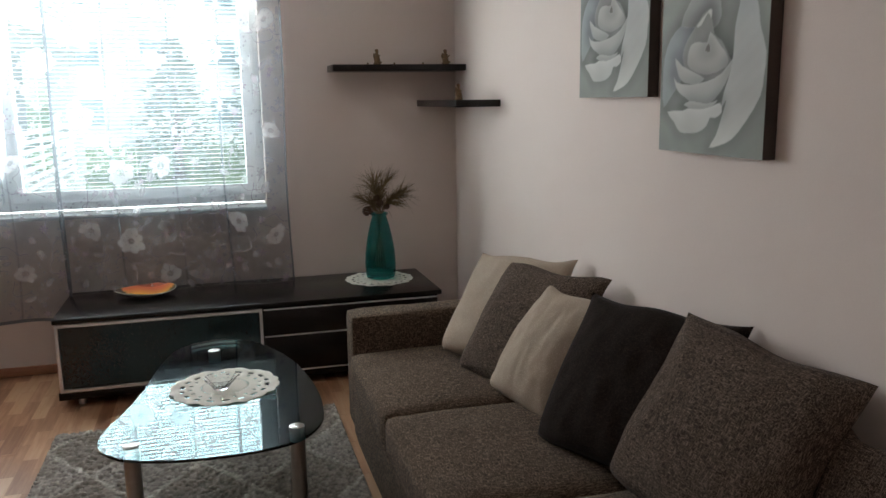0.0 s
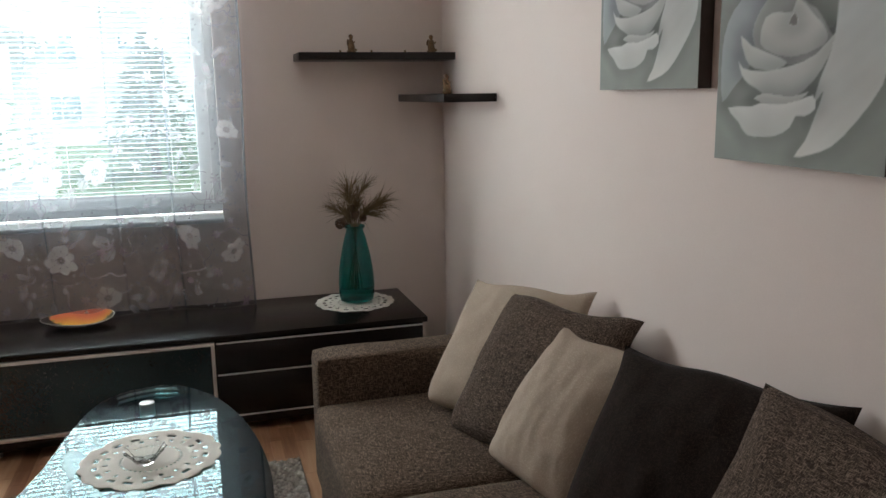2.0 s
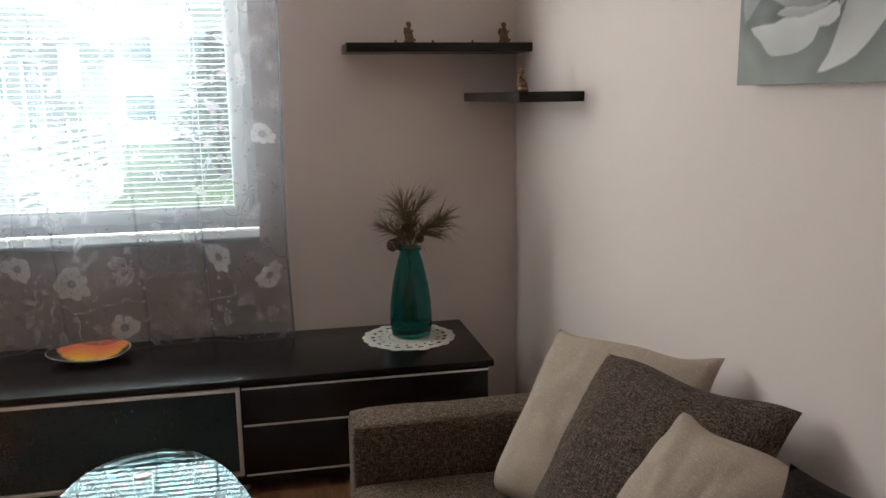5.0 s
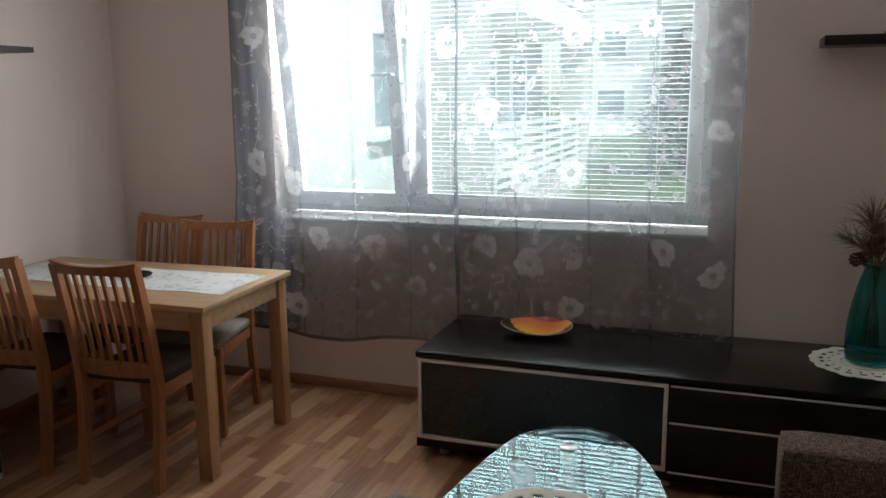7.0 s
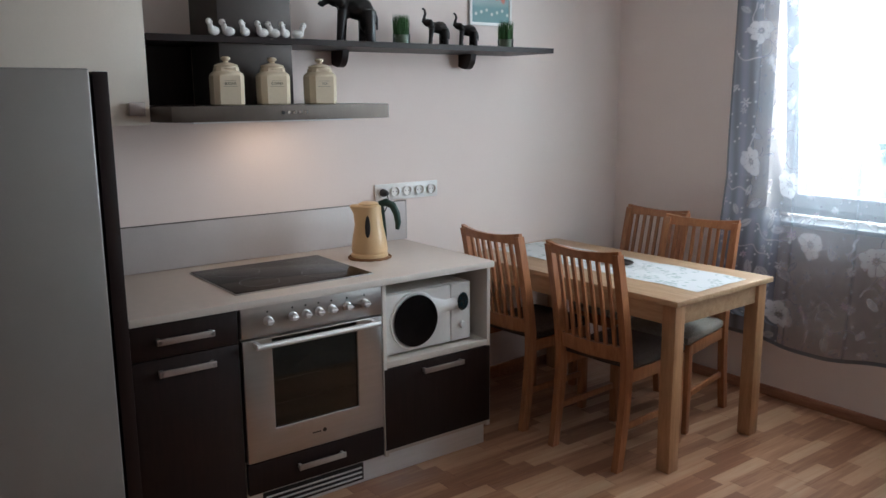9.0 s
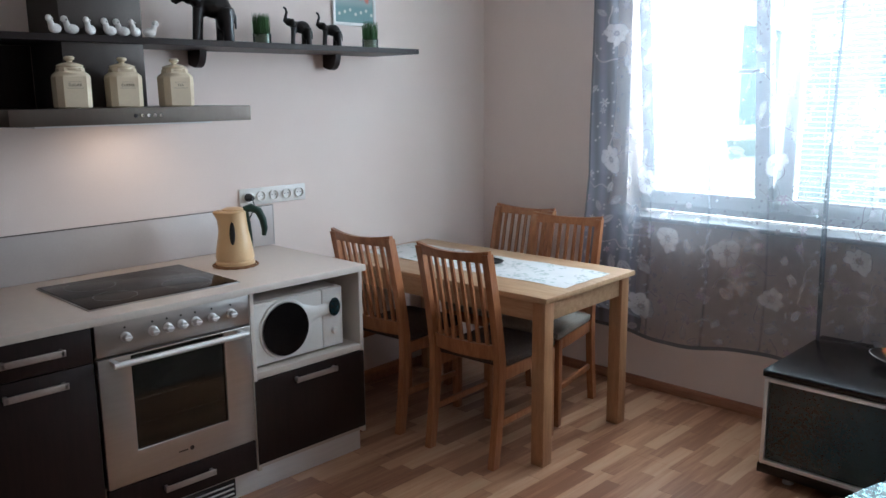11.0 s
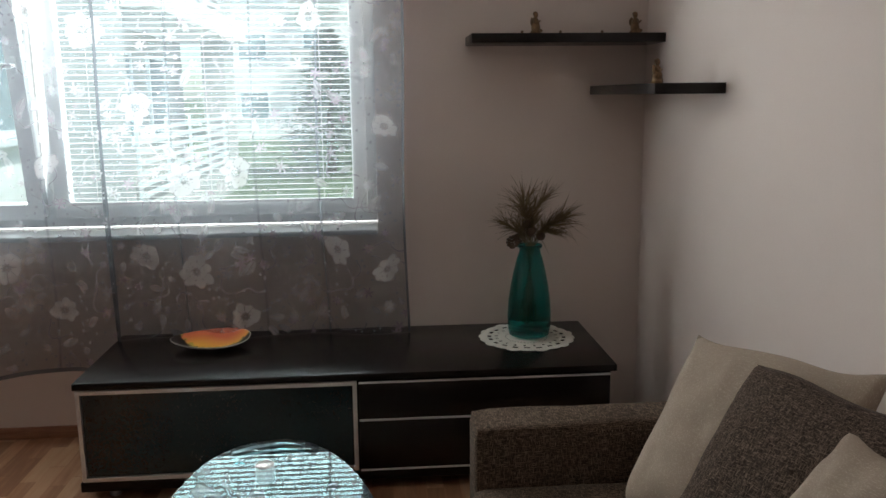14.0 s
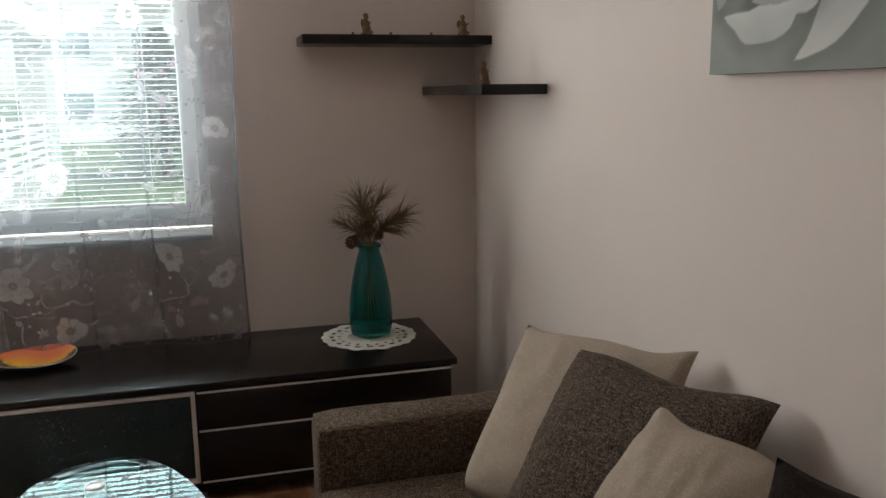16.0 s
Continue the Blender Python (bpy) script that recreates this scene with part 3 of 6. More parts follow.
# ---- dining chairs ----
def chair(m, cloth):
    """Back towards -y; the origin on the floor under the seat's middle."""
    ch = thing("dining_chair", "beech dining chair with a slatted back and padded seat", "chair", m, "chairs round the dining table")
    W, D = 0.178, 0.20
    def bow(z):
        return -D - 0.0 - (0.10 * ((z - 0.44) / 0.54) ** 1.3 if z > 0.44 else 0.045 * ((0.44 - z) / 0.44) ** 1.6)
    for sx in (-1, 1):
        bm = bmesh.new()
        prev = None
        for k in range(15):
            z = 0.937 * k / 14
            y = bow(z)
            a, b = 0.016, 0.019 + 0.004 * (1 - abs(z - 0.44) / 0.55)
            r = [bm.verts.new((sx * W + dx * a, y + dy * b, z)) for dx, dy in ((-1, -1), (1, -1), (1, 1), (-1, 1))]
            if prev:
                for i in range(4):
                    bm.faces.new((prev[i], prev[(i + 1) % 4], r[(i + 1) % 4], r[i]))
            else:
                bm.faces.new(r[::-1])
            prev = r
        bm.faces.new(prev)
        part("back_leg", bm, M_CHAIR, ch)
        part("front_leg", box((sx * (W - 0.005) - 0.018, D - 0.03, 0), (sx * (W - 0.005) + 0.018, D + 0.008, 0.43), 0.004), M_CHAIR, ch)
        part("side_rail", box((sx * (W - 0.004) - 0.010, -D + 0.02, 0.375), (sx * (W - 0.004) + 0.010, D - 0.03, 0.43), 0.003), M_CHAIR, ch)
        part("stretcher", box((sx * (W - 0.004) - 0.008, -D + 0.0, 0.17), (sx * (W - 0.004) + 0.008, D - 0.03, 0.198), 0.003), M_CHAIR, ch)
    def curved(z0, z1, x0, th, arch=0.0):
        bm = bmesh.new()
        n, rows = 12, []
        for i in range(n + 1):
            u = 2 * i / n - 1
            x = u * x0
            sag = -0.022 * (1 - u * u)
            zt = z1 + arch * (1 - u * u)
            rows.append([bm.verts.new(q) for q in ((x, bow(z0) + sag - th, z0), (x, bow(z0) + sag + th, z0), (x, bow(z1) + sag + th, zt), (x, bow(z1) + sag - th, zt))])
        for a, b in zip(rows, rows[1:]):
            for i in range(4):
                bm.faces.new((a[i], a[(i + 1) % 4], b[(i + 1) % 4], b[i]))
        bm.faces.new(rows[0])
        bm.faces.new(rows[-1][::-1])
        return bm
    part("top_rail", curved(0.900, 0.953, W + 0.014, 0.010, -0.018), M_CHAIR, ch)
    part("lower_rail", curved(0.470, 0.535, W - 0.014, 0.011), M_CHAIR, ch)
    for i in range(7):
        x = (i - 3) * 0.0430
        u = x / W
        sag = -0.022 * (1 - u * u)
        bm = bmesh.new()
        prev = None
        for k in range(7):
            z = 0.53 + (0.904 - 0.53) * k / 6
            y = bow(z) + sag
            r = [bm.verts.new((x + dx * 0.0078, y + dy * 0.006, z)) for dx, dy in ((-1, -1), (1, -1), (1, 1), (-1, 1))]
            if prev:
                for q in range(4):
                    bm.faces.new((prev[q], prev[(q + 1) % 4], r[(q + 1) % 4], r[q]))
            prev = r
        part("slat", bm, M_CHAIR, ch)
    part("front_rail", box((-W + 0.02, D - 0.022, 0.375), (W - 0.02, D - 0.002, 0.43), 0.003), M_CHAIR, ch)
    part("seat_pad", soft_box((-W - 0.012, -D + 0.01, 0.43), (W + 0.012, D + 0.022, 0.475), 0.014, nx=9, rnd=0.018, wrinkle=0.002), cloth, ch)
    return ch

first = chair(pose(-1.912, 3.99, 0, 0, 0, 4), M_SEATDARK)
copy_thing(first, pose(-2.475, 3.97, 0, 0, 0, 4))
third = chair(pose(-2.415, 4.57, 0, 0, 0, 184), M_SEAT)
copy_thing(third, pose(-2.005, 4.46, 0, 0, 0, 192))
# ---- KITCHEN
KF = -2.25
KY0, KY1 = 1.965, 3.50
def unit(name, label, y0, y1, z0, z1):
    u = thing(name, label, "kitchen cabinet")
    c = box((XL + 0.003, y0, z0), (KF - 0.02, y0 + 0.016, z1))
    box((XL + 0.003, y1 - 0.016, z0), (KF - 0.02, y1, z1), bm=c)
    box((XL + 0.003, y0 + 0.016, z0), (KF - 0.02, y1 - 0.016, z0 + 0.016), bm=c)
    box((XL + 0.003, y0 + 0.016, z0 + 0.016), (XL + 0.02, y1 - 0.016, z1), bm=c)
    part("carcass", c, M_CARCASS, u)
    return u
def bar_handle(parent, y0, y1, z, x=KF):
    bm = box((x, y0, z - 0.009), (x + 0.028, y0 + 0.012, z + 0.009), 0.002)
    box((x, y1 - 0.012, z - 0.009), (x + 0.028, y1, z + 0.009), 0.002, bm=bm)
    box((x + 0.020, y0 - 0.004, z - 0.011), (x + 0.028, y1 + 0.004, z + 0.011), 0.002, bm=bm)
    return part("handle", bm, M_HANDLE, parent, "flat satin nickel handle")

# worktop
blk = thing("worktop", "pale stone-coloured laminate kitchen worktop", "worktop")
part("slab", box((XL + 0.002, KY0, 0.832), (-2.2235, 3.5055, 0.86), 0.003), M_WORKTOP, blk)
part("edge_band", box((-2.2233, KY0, 0.8325), (-2.2215, 3.5055, 0.8575), 0.0006), M_CARCASS, blk)
part("end_band", box((XL + 0.004, 3.5057, 0.8325), (-2.2235, 3.5072, 0.8575), 0.0006), M_CARCASS, blk)
sp = thing("splashback", "thin grey-beige laminate splashback above the worktop", "splashback")
part("panel", box((XL + 0.001, KY0, 0.861), (XL + 0.011, 3.517, 1.051), 0.001), M_SPLASH, sp)
part("top_strip", box((XL + 0.001, KY0, 1.0515), (XL + 0.0125, 3.517, 1.055), 0.0005), M_HOOD, sp)
part("end_strip", box((XL + 0.001, 3.5175, 0.861), (XL + 0.0125, 3.521, 1.055), 0.0005), M_SPLASH, sp)

# left base cabinet
u = unit("base_cabinet", "dark brown base cabinet with a drawer above a door", KY0, 2.345, 0.10, 0.831)
d = part("drawer_front", box((KF - 0.018, KY0 + 0.004, 0.705), (KF, 2.342, 0.828), 0.0015), M_DARKDOOR, u)
bar_handle(d, 2.055, 2.245, 0.766)
d = part("door", box((KF - 0.018, KY0 + 0.004, 0.105), (KF, 2.342, 0.701), 0.0015), M_DARKDOOR, u)
bar_handle(d, 2.055, 2.245, 0.655)

# oven and the drawer under it
u = unit("oven_cabinet", "dark brown housing with a low drawer under the oven", 2.348, 2.944, 0.10, 0.2405)
d = part("drawer_front", box((KF - 0.018, 2.352, 0.112), (KF, 2.941, 0.232), 0.0015), M_DARKDOOR, u)
bar_handle(d, 2.55, 2.745, 0.178)
ov = thing("oven", "stainless steel built-in oven with seven knobs and a glass door", "oven")
part("body", box((-2.80, 2.356, 0.243), (KF - 0.022, 2.938, 0.829)), M_STEEL, ov)
part("control_panel", box((KF - 0.02, 2.352, 0.714), (KF + 0.004, 2.941, 0.829), 0.003), M_STEEL, ov)
def frame_x(x0, x1, y0, y1, z0, z1, wy, wb, wt, bev=0.003):
    return hoop("x", y0, y1, z0, z1, x0, x1, wy, wb, wt, bev)
odoor = part("door", frame_x(KF - 0.02, KF + 0.006, 2.353, 2.940, 0.238, 0.706, 0.114, 0.115, 0.006), M_STEEL, ov)
M_OVENGLASS = glass("oven_glass", (0.5, 0.47, 0.44), 0.02, 1.5)
M_CAVITY = paint("oven_enamel", (0.085, 0.078, 0.07), 0.45, vary=0.25, scale=9)
part("glass", box((KF - 0.004, 2.4675, 0.3535), (KF - 0.001, 2.8255, 0.6995)), M_OVENGLASS, odoor, "dark tinted oven window")
part("cavity", box((KF - 0.0215, 2.40, 0.30), (KF - 0.0205, 2.90, 0.70)), M_CAVITY, ov)
for z in (0.44, 0.53):
    part("rack", tube([(KF - 0.014, 2.47, z), (KF - 0.014, 2.82, z)], 0.003, 6), M_CHROME, ov)
hb = tube([(KF + 0.05, 2.388, 0.690), (KF + 0.05, 2.905, 0.690)], 0.011, 12)
box((KF + 0.004, 2.392, 0.682), (KF + 0.05, 2.412, 0.698), 0.003, bm=hb)
box((KF + 0.004, 2.881, 0.682), (KF + 0.05, 2.901, 0.698), 0.003, bm=hb)
part("handle", hb, M_ALU, odoor, "thick round metal bar handle")
for y in (2.454, 2.553, 2.607, 2.661, 2.716, 2.783, 2.861):
    kb = lathe([(0, 0), (0.018, 0), (0.018, 0.006), (0.0145, 0.009), (0.0135, 0.024), (0.011, 0.027), (0, 0.027)], 24)
    box((-0.003, -0.013, 0.02), (0.003, 0.013, 0.031), 0.0015, bm=kb)
    part("knob", kb, M_ALU, ov, "", pose(KF + 0.005, y, 0.770, 0, 90, 0))
    part("mark", lathe([(0, 0), (0.004, 0), (0.004, 0.0008), (0, 0.0008)], 10), M_BLACKPL, ov, "", pose(KF + 0.0045, y, 0.803, 0, 90, 0))
part("badge", box((KF + 0.0062, 2.615, 0.293), (KF + 0.0068, 2.652, 0.298)), M_BLACKPL, ov, "small dark maker's badge")
part("badge", lathe([(0, 0), (0.0085, 0), (0.0085, 0.0008), (0, 0.0008)], 16), M_BLACKPL, ov, "small dark maker's badge", pose(KF + 0.0062, 2.668, 0.297, 0, 90, 0))

# hob
hob = thing("hob", "black glass ceramic hob with a slim steel rim", "hob")
part("rim", box((-2.797, 2.368, 0.8602), (-2.320, 2.954, 0.8645), 0.001), M_STEEL, hob)
part("glass", box((-2.792, 2.373, 0.8647), (-2.325, 2.949, 0.867), 0.0008), M_HOB, hob)
M_RINGMARK = paint("hob_print", (0.09, 0.09, 0.09), 0.3, relief=0)
for x, y, r in ((-2.67, 2.52, 0.09), (-2.66, 2.80, 0.075), (-2.45, 2.52, 0.075), (-2.45, 2.80, 0.09)):
    bm = bmesh.new()
    n = 48
    v = [[bm.verts.new((q * math.cos(2 * math.pi * i / n), q * math.sin(2 * math.pi * i / n), 0)) for i in range(n)] for q in (r, r + 0.0018)]
    for i in range(n):
        bm.faces.new((v[0][i], v[0][(i + 1) % n], v[1][(i + 1) % n], v[1][i]))
    part("cooking_zone", bm, M_RINGMARK, hob, "", pose(x, y, 0.8674))

# microwave cabinet
u = thing("microwave_cabinet", "base cabinet with an open niche above a dark drawer", "kitchen cabinet")
c = box((XL + 0.003, 2.946, 0.10), (KF + 0.002, 2.963, 0.831), 0.001)
box((XL + 0.003, 3.486, 0.10), (KF + 0.002, 3.504, 0.831), 0.001, bm=c)
box((XL + 0.003, 2.963, 0.478), (KF + 0.002, 3.486, 0.505), 0.001, bm=c)
box((XL + 0.003, 2.963, 0.505), (XL + 0.012, 3.486, 0.831), bm=c)
box((XL + 0.003, 2.963, 0.10), (KF - 0.02, 3.486, 0.116), bm=c)
part("carcass", c, M_CARCASS, u)
d = part("drawer_front", box((KF - 0.016, 2.948, 0.125), (KF + 0.003, 3.502, 0.474), 0.0015), M_DARKDOOR, u)
bar_handle(d, 3.135, 3.335, 0.438, KF + 0.003)

mw = thing("microwave", "white microwave oven with a round dark window, in the niche", "microwave oven")
MX = -2.285
part("body", box((-2.66, 2.972, 0.515), (MX - 0.022, 3.425, 0.772), 0.006), M_WHITEPL, mw)
d = part("door", box((MX - 0.021, 2.973, 0.516), (MX, 3.315, 0.771), 0.008, 3), M_WHITEPL, mw)
part("control_panel", box((MX - 0.021, 3.317, 0.516), (MX - 0.001, 3.424, 0.771), 0.006, 3), M_WHITEPL, mw)
part("window_ring", lathe([(0.108, 0), (0.124, 0.0), (0.120, 0.008), (0.112, 0.010), (0.108, 0.004)], 48), M_WHITEPL, d, "", pose(MX - 0.001, 3.125, 0.645, 0, 90, 0))
part("window", lathe([(0, 0.004), (0.06, 0.005), (0.109, 0.003), (0.109, 0.0)], 48), M_HOB, d, "round black glass window", pose(MX + 0.0120, 3.125, 0.645, 0, 90, 0))
sw = bmesh.new()
rim = []
for k in range(41):
    f = k / 40
    y = 3.125 + 0.245 * f
    half = 0.027 + 0.089 * max(0, 1 - 1.5 * f) ** 1.2
    mid_z = 0.650 + 0.036 * math.sin(f * 1.57)
    rim.append([sw.verts.new((MX + x, y, mid_z + c * half)) for x, c in ((0.0, -1), (0.009, -0.75), (0.013, 0), (0.009, 0.75), (0.0, 1))])
for a0, b0 in zip(rim, rim[1:]):
    for k in range(4):
        sw.faces.new((a0[k], b0[k], b0[k + 1], a0[k + 1]))
smooth_by(part("swoosh", sw, M_WHITEPL, d, "raised white plastic sweep from the window to the dial"), 60)
part("dial", lathe([(0, 0.006), (0.022, 0.006), (0.026, 0.0)], 32), M_BLACKGLASS, mw, "small oval black dial", pose(MX + 0.0115, 3.372, 0.69, 0, 90, 0) @ Matrix.Diagonal((1.55, 1.15, 1, 1)))
part("knob", lathe([(0, 0.016), (0.014, 0.014), (0.016, 0.0)], 24), M_WHITEPL, mw, "", pose(MX - 0.0005, 3.375, 0.585, 0, 90, 0))
part("badge", box((MX, 3.095, 0.553), (MX + 0.006, 3.155, 0.558)), M_WHITEPL, d, "small pale maker's mark")
for x in (-2.6, -2.34):
    for y in (3.0, 3.39):
        part("foot", lathe([(0, 0), (0.012, 0), (0.012, 0.0105), (0, 0.0105)], 12), M_BLACKPL, mw, "", pose(x, y, 0.505))

# plinth and vent
pl = thing("plinth", "silver-grey plinth board with a dark vent grille", "plinth")
part("board", box((KF - 0.055, KY0, 0.0), (KF - 0.040, 3.503, 0.099), 0.001), M_ALU, pl)
v = part("vent_grille", box((KF - 0.041, 2.42, 0.015), (KF - 0.034, 2.86, 0.088), 0.001), M_BLACKPL, pl, "black vent grille")
for k in range(3):
    part("slat", box((KF - 0.035, 2.43, 0.028 + 0.02 * k), (KF - 0.028, 2.85, 0.033 + 0.02 * k), 0.0005), M_ALU, v)

# fridge and its dark side panel
fr = thing("fridge", "tall silver-grey fridge beside the worktop", "fridge")
part("body", box((XL + 0.02, 1.335, 0.02), (-2.255, 1.905, 1.652), 0.004), M_FRIDGE, fr)
part("lower_door", box((-2.25, 1.335, 0.04), (-2.195, 1.905, 0.26), 0.008, 3), M_FRIDGE, fr)
part("upper_door", box((-2.25, 1.335, 0.266), (-2.195, 1.905, 1.652), 0.008, 3), M_FRIDGE, fr)
for x in (-2.8, -2.3):
    for y in (1.38, 1.86):
        part("foot", lathe([(0, 0), (0.018, 0), (0.018, 0.0195), (0, 0.0195)], 12), M_BLACKPL, fr, "", pose(x, y, 0))
tp = thing("tall_panel", "tall dark brown side panel between fridge and cabinets", "panel")
part("panel", box((XL + 0.002, 1.913, 0.0), (-2.198, 1.958, 1.643), 0.002), M_DARKDOOR, tp)

# wall cabinet
wc = thing("wall_cabinet", "plain cream wall cabinet with a square metal knob", "kitchen cabinet")
part("carcass", box((XL + 0.002, 1.60, 1.468), (-2.602, 2.194, 2.20), 0.001), M_CREAM, wc)
d = part("door", box((-2.599, 1.602, 1.468), (-2.581, 2.193, 2.20), 0.0015), M_CREAM, wc)
kb = box((-2.581, 2.140, 1.514), (-2.570, 2.150, 1.524))
box((-2.571, 2.116, 1.501), (-2.560, 2.172, 1.548), 0.003, bm=kb)
part("knob", kb, M_HANDLE, d, "square brushed metal knob")
wc2 = thing("wall_cabinet", "plain cream wall cabinet above the fridge", "kitchen cabinet")
part("carcass", box((XL + 0.002, 1.00, 1.668), (-2.602, 1.597, 2.20), 0.001), M_CREAM, wc2)
part("door", box((-2.599, 1.002, 1.668), (-2.581, 1.596, 2.20), 0.0015), M_CREAM, wc2)
bp = thing("back_panel", "dark brown panel on the wall behind the hood", "panel")
part("panel", box((XL + 0.001, 2.196, 1.535), (XL + 0.012, 2.478, 1.764)), M_DARKDOOR, bp)

# cooker hood
hd = thing("cooker_hood", "stainless steel chimney hood with round push buttons", "cooker hood")
outline = [(XL + 0.002, 2.199), (-2.50, 2.199), (-2.445, 2.225), (-2.422, 2.28), (-2.418, 2.65), (-2.422, 3.07), (-2.425, 3.108), (XL + 0.002, 3.108)]
part("canopy", prism(outline, 1.478, 1.534, 0.003), M_HOOD, hd)
part("chimney", box((XL + 0.002, 2.483, 1.535), (-2.632, 2.787, 2.60), 0.003), M_DUCT, hd)
part("filter", box((-2.82, 2.32, 1.470), (-2.50, 2.98, 1.4775)), M_ALU, hd)
for i in range(5):
    part("button", lathe([(0, 0.004), (0.0065, 0.003), (0.0075, 0)], 16), M_CHROME if i else M_BLACKPL, hd, "", pose(-2.4185, 2.635 + i * 0.0235, 1.506, 0, 90, 0))
M_LAMP = paint("lamp_lens", (0.8, 0.75, 0.6), 0.3)
for y in (2.40, 2.90):
    part("lamp_lens", lathe([(0, -0.003), (0.03, -0.002), (0.033, 0)], 24), M_LAMP, hd, "", pose(-2.72, y, 1.4775))
lamp("hood_lamp", "AREA", look((-2.70, 2.80, 1.466), (-2.80, 2.85, 0)), 0.28, (1, 0.72, 0.48), size=(0.30, 0.08))

# shelf on the kitchen wall with brackets
ks = thing("wall_shelf", "long dark brown wall shelf on small curved brackets", "shelf")
part("board", prism([(XL + 0.002, 2.197), (-2.582, 2.197), (-2.582, 4.19), (XL + 0.002, 4.19), (XL + 0.002, 2.79), (-2.629, 2.79), (-2.629, 2.48), (XL + 0.002, 2.48)], 1.7655, 1.7895, 0.001, 1), M_DARKDOOR, ks)
for y in (3.13, 3.86):
    bm = bmesh.new()
    pr = [(0, 0), (0.105, 0), (0.102, -0.022), (0.092, -0.048), (0.075, -0.066), (0.055, -0.073), (0.030, -0.068), (0, -0.058)]
    a = [bm.verts.new((XL + 0.001 + p, y, 1.765 + q)) for p, q in pr]
    b = [bm.verts.new((XL + 0.001 + p, y + 0.032, 1.765 + q)) for p, q in pr]
    bm.faces.new(a)
    bm.faces.new(b[::-1])
    for i in range(len(pr)):
        j = (i + 1) % len(pr)
        bm.faces.new((a[i], b[i], b[j], a[j]))
    part("bracket", bm, M_DARKDOOR, ks)

# sockets
so = thing("socket_strip", "white five-gang socket strip with a black plug in it", "socket")
S0, S1, SZ0, SZ1 = 3.342, 3.716, 1.062, 1.142
part("frame", box((XL + 0.0008, S0, SZ0), (XL + 0.009, S1, SZ1), 0.003), M_WHITEPL, so)
for i in range(5):
    y = S0 + 0.04 + i * 0.0735
    cup = lathe([(0.026, 0.0), (0.026, 0.004), (0.021, 0.0045), (0.0195, -0.004), (0, -0.004)], 28)
    s = part("socket", cup, M_WHITEPL, so, "", pose(XL + 0.0135, y, 1.102, 0, 90, 0))
    for dz in (-0.0095, 0.0095):
        part("contact", lathe([(0, 0.0), (0.0027, 0), (0.0027, -0.0006), (0, -0.0006)], 8), M_BLACKPL, s, "", pose(0, dz, -0.0032))
pg = thing("plug", "black mains plug in the first socket with its cord", "plug")
part("body", lathe([(0, 0), (0.019, 0), (0.019, 0.012), (0.013, 0.035), (0.008, 0.045), (0, 0.045)], 20), M_BLACKPL, pg, "", pose(XL + 0.0145, S0 + 0.04, 1.102, 0, 90, 0))
part("cord", tube([(XL + 0.055, S0 + 0.04, 1.10), (XL + 0.075, S0 + 0.035, 1.06), (XL + 0.06, S0 - 0.01, 0.97), (XL + 0.05, S0 - 0.06, 0.90), (XL + 0.10, S0 - 0.12, 0.8665), (-2.70, 3.17, 0.8665)], 0.003, 6), M_BLACKPL, pg)

# kettle
M_KCREAM = paint("kettle_cream", (0.72, 0.50, 0.27), 0.3, vary=0.02, relief=0)
M_KGREEN = paint("kettle_green", (0.018, 0.05, 0.035), 0.3, vary=0.05, relief=0)
kt = thing("kettle", "cream plastic jug kettle with a dark green handle", "kettle", pose(-2.62, 3.12, 0.8602, 0, 0, -32))
part("base", lathe([(0, 0), (0.082, 0), (0.082, 0.012), (0.074, 0.02), (0, 0.02)], 40), M_KCREAM, kt)
body = lathe([(0, 0.021), (0.079, 0.021), (0.081, 0.03), (0.074, 0.08), (0.063, 0.14), (0.057, 0.19), (0.055, 0.222), (0.05, 0.228), (0, 0.232)], 40)
for v in body.verts:
    if v.co.z > 0.15 and v.co.y < -0.02:
        v.co.y -= 0.042 * ((v.co.z - 0.15) / 0.08) ** 2 * (-v.co.y / 0.057) ** 3
part("body", body, M_KCREAM, kt)
part("lid", lathe([(0, 0.242), (0.03, 0.240), (0.046, 0.233), (0.046, 0.229), (0, 0.229)], 32), M_KCREAM, kt)
part("handle", tube([(0, 0.045, 0.228), (0, 0.075, 0.236), (0, 0.105, 0.222), (0, 0.122, 0.185), (0, 0.128, 0.145), (0, 0.124, 0.115)], [0.015, 0.018, 0.017, 0.016, 0.014, 0.009], 14), M_KGREEN, kt)
part("spine", tube([(0, 0.052, 0.232), (0, 0.060, 0.17), (0, 0.066, 0.10), (0, 0.071, 0.04)], [0.012, 0.012, 0.011, 0.006], 10), M_KGREEN, kt)
gz = blob((0.0, 0, 0), (0.005, 0.012, 0.052))
part("gauge", gz, M_BLACKPL, kt, "dark oval water gauge", pose(0.0638, -0.006, 0.135, 0, -7, -6))
part("switch", box((-0.002, -0.012, -0.002), (0.003, 0.012, 0.002)), M_BLACKPL, kt, "", pose(0.0685, -0.01, 0.055, 0, 0, 0))
wv = thing("trivet", "braided brown wicker trivet under the kettle", "trivet")
for k in range(7):
    r = 0.018 + k * 0.0125
    part("coil", tube([(-2.62 + r * math.cos(a), 3.12 + r * math.sin(a), 0.8645 + 0.0012 * math.sin(a * 14 + k)) for a in (2 * math.pi * i / 48 for i in range(49))], 0.0042, 6, cap=False), paint("wicker", (0.24, 0.12, 0.05), 0.8, vary=0.4, fine=150, relief=0.5), wv)
kt.location.z = 0.8695

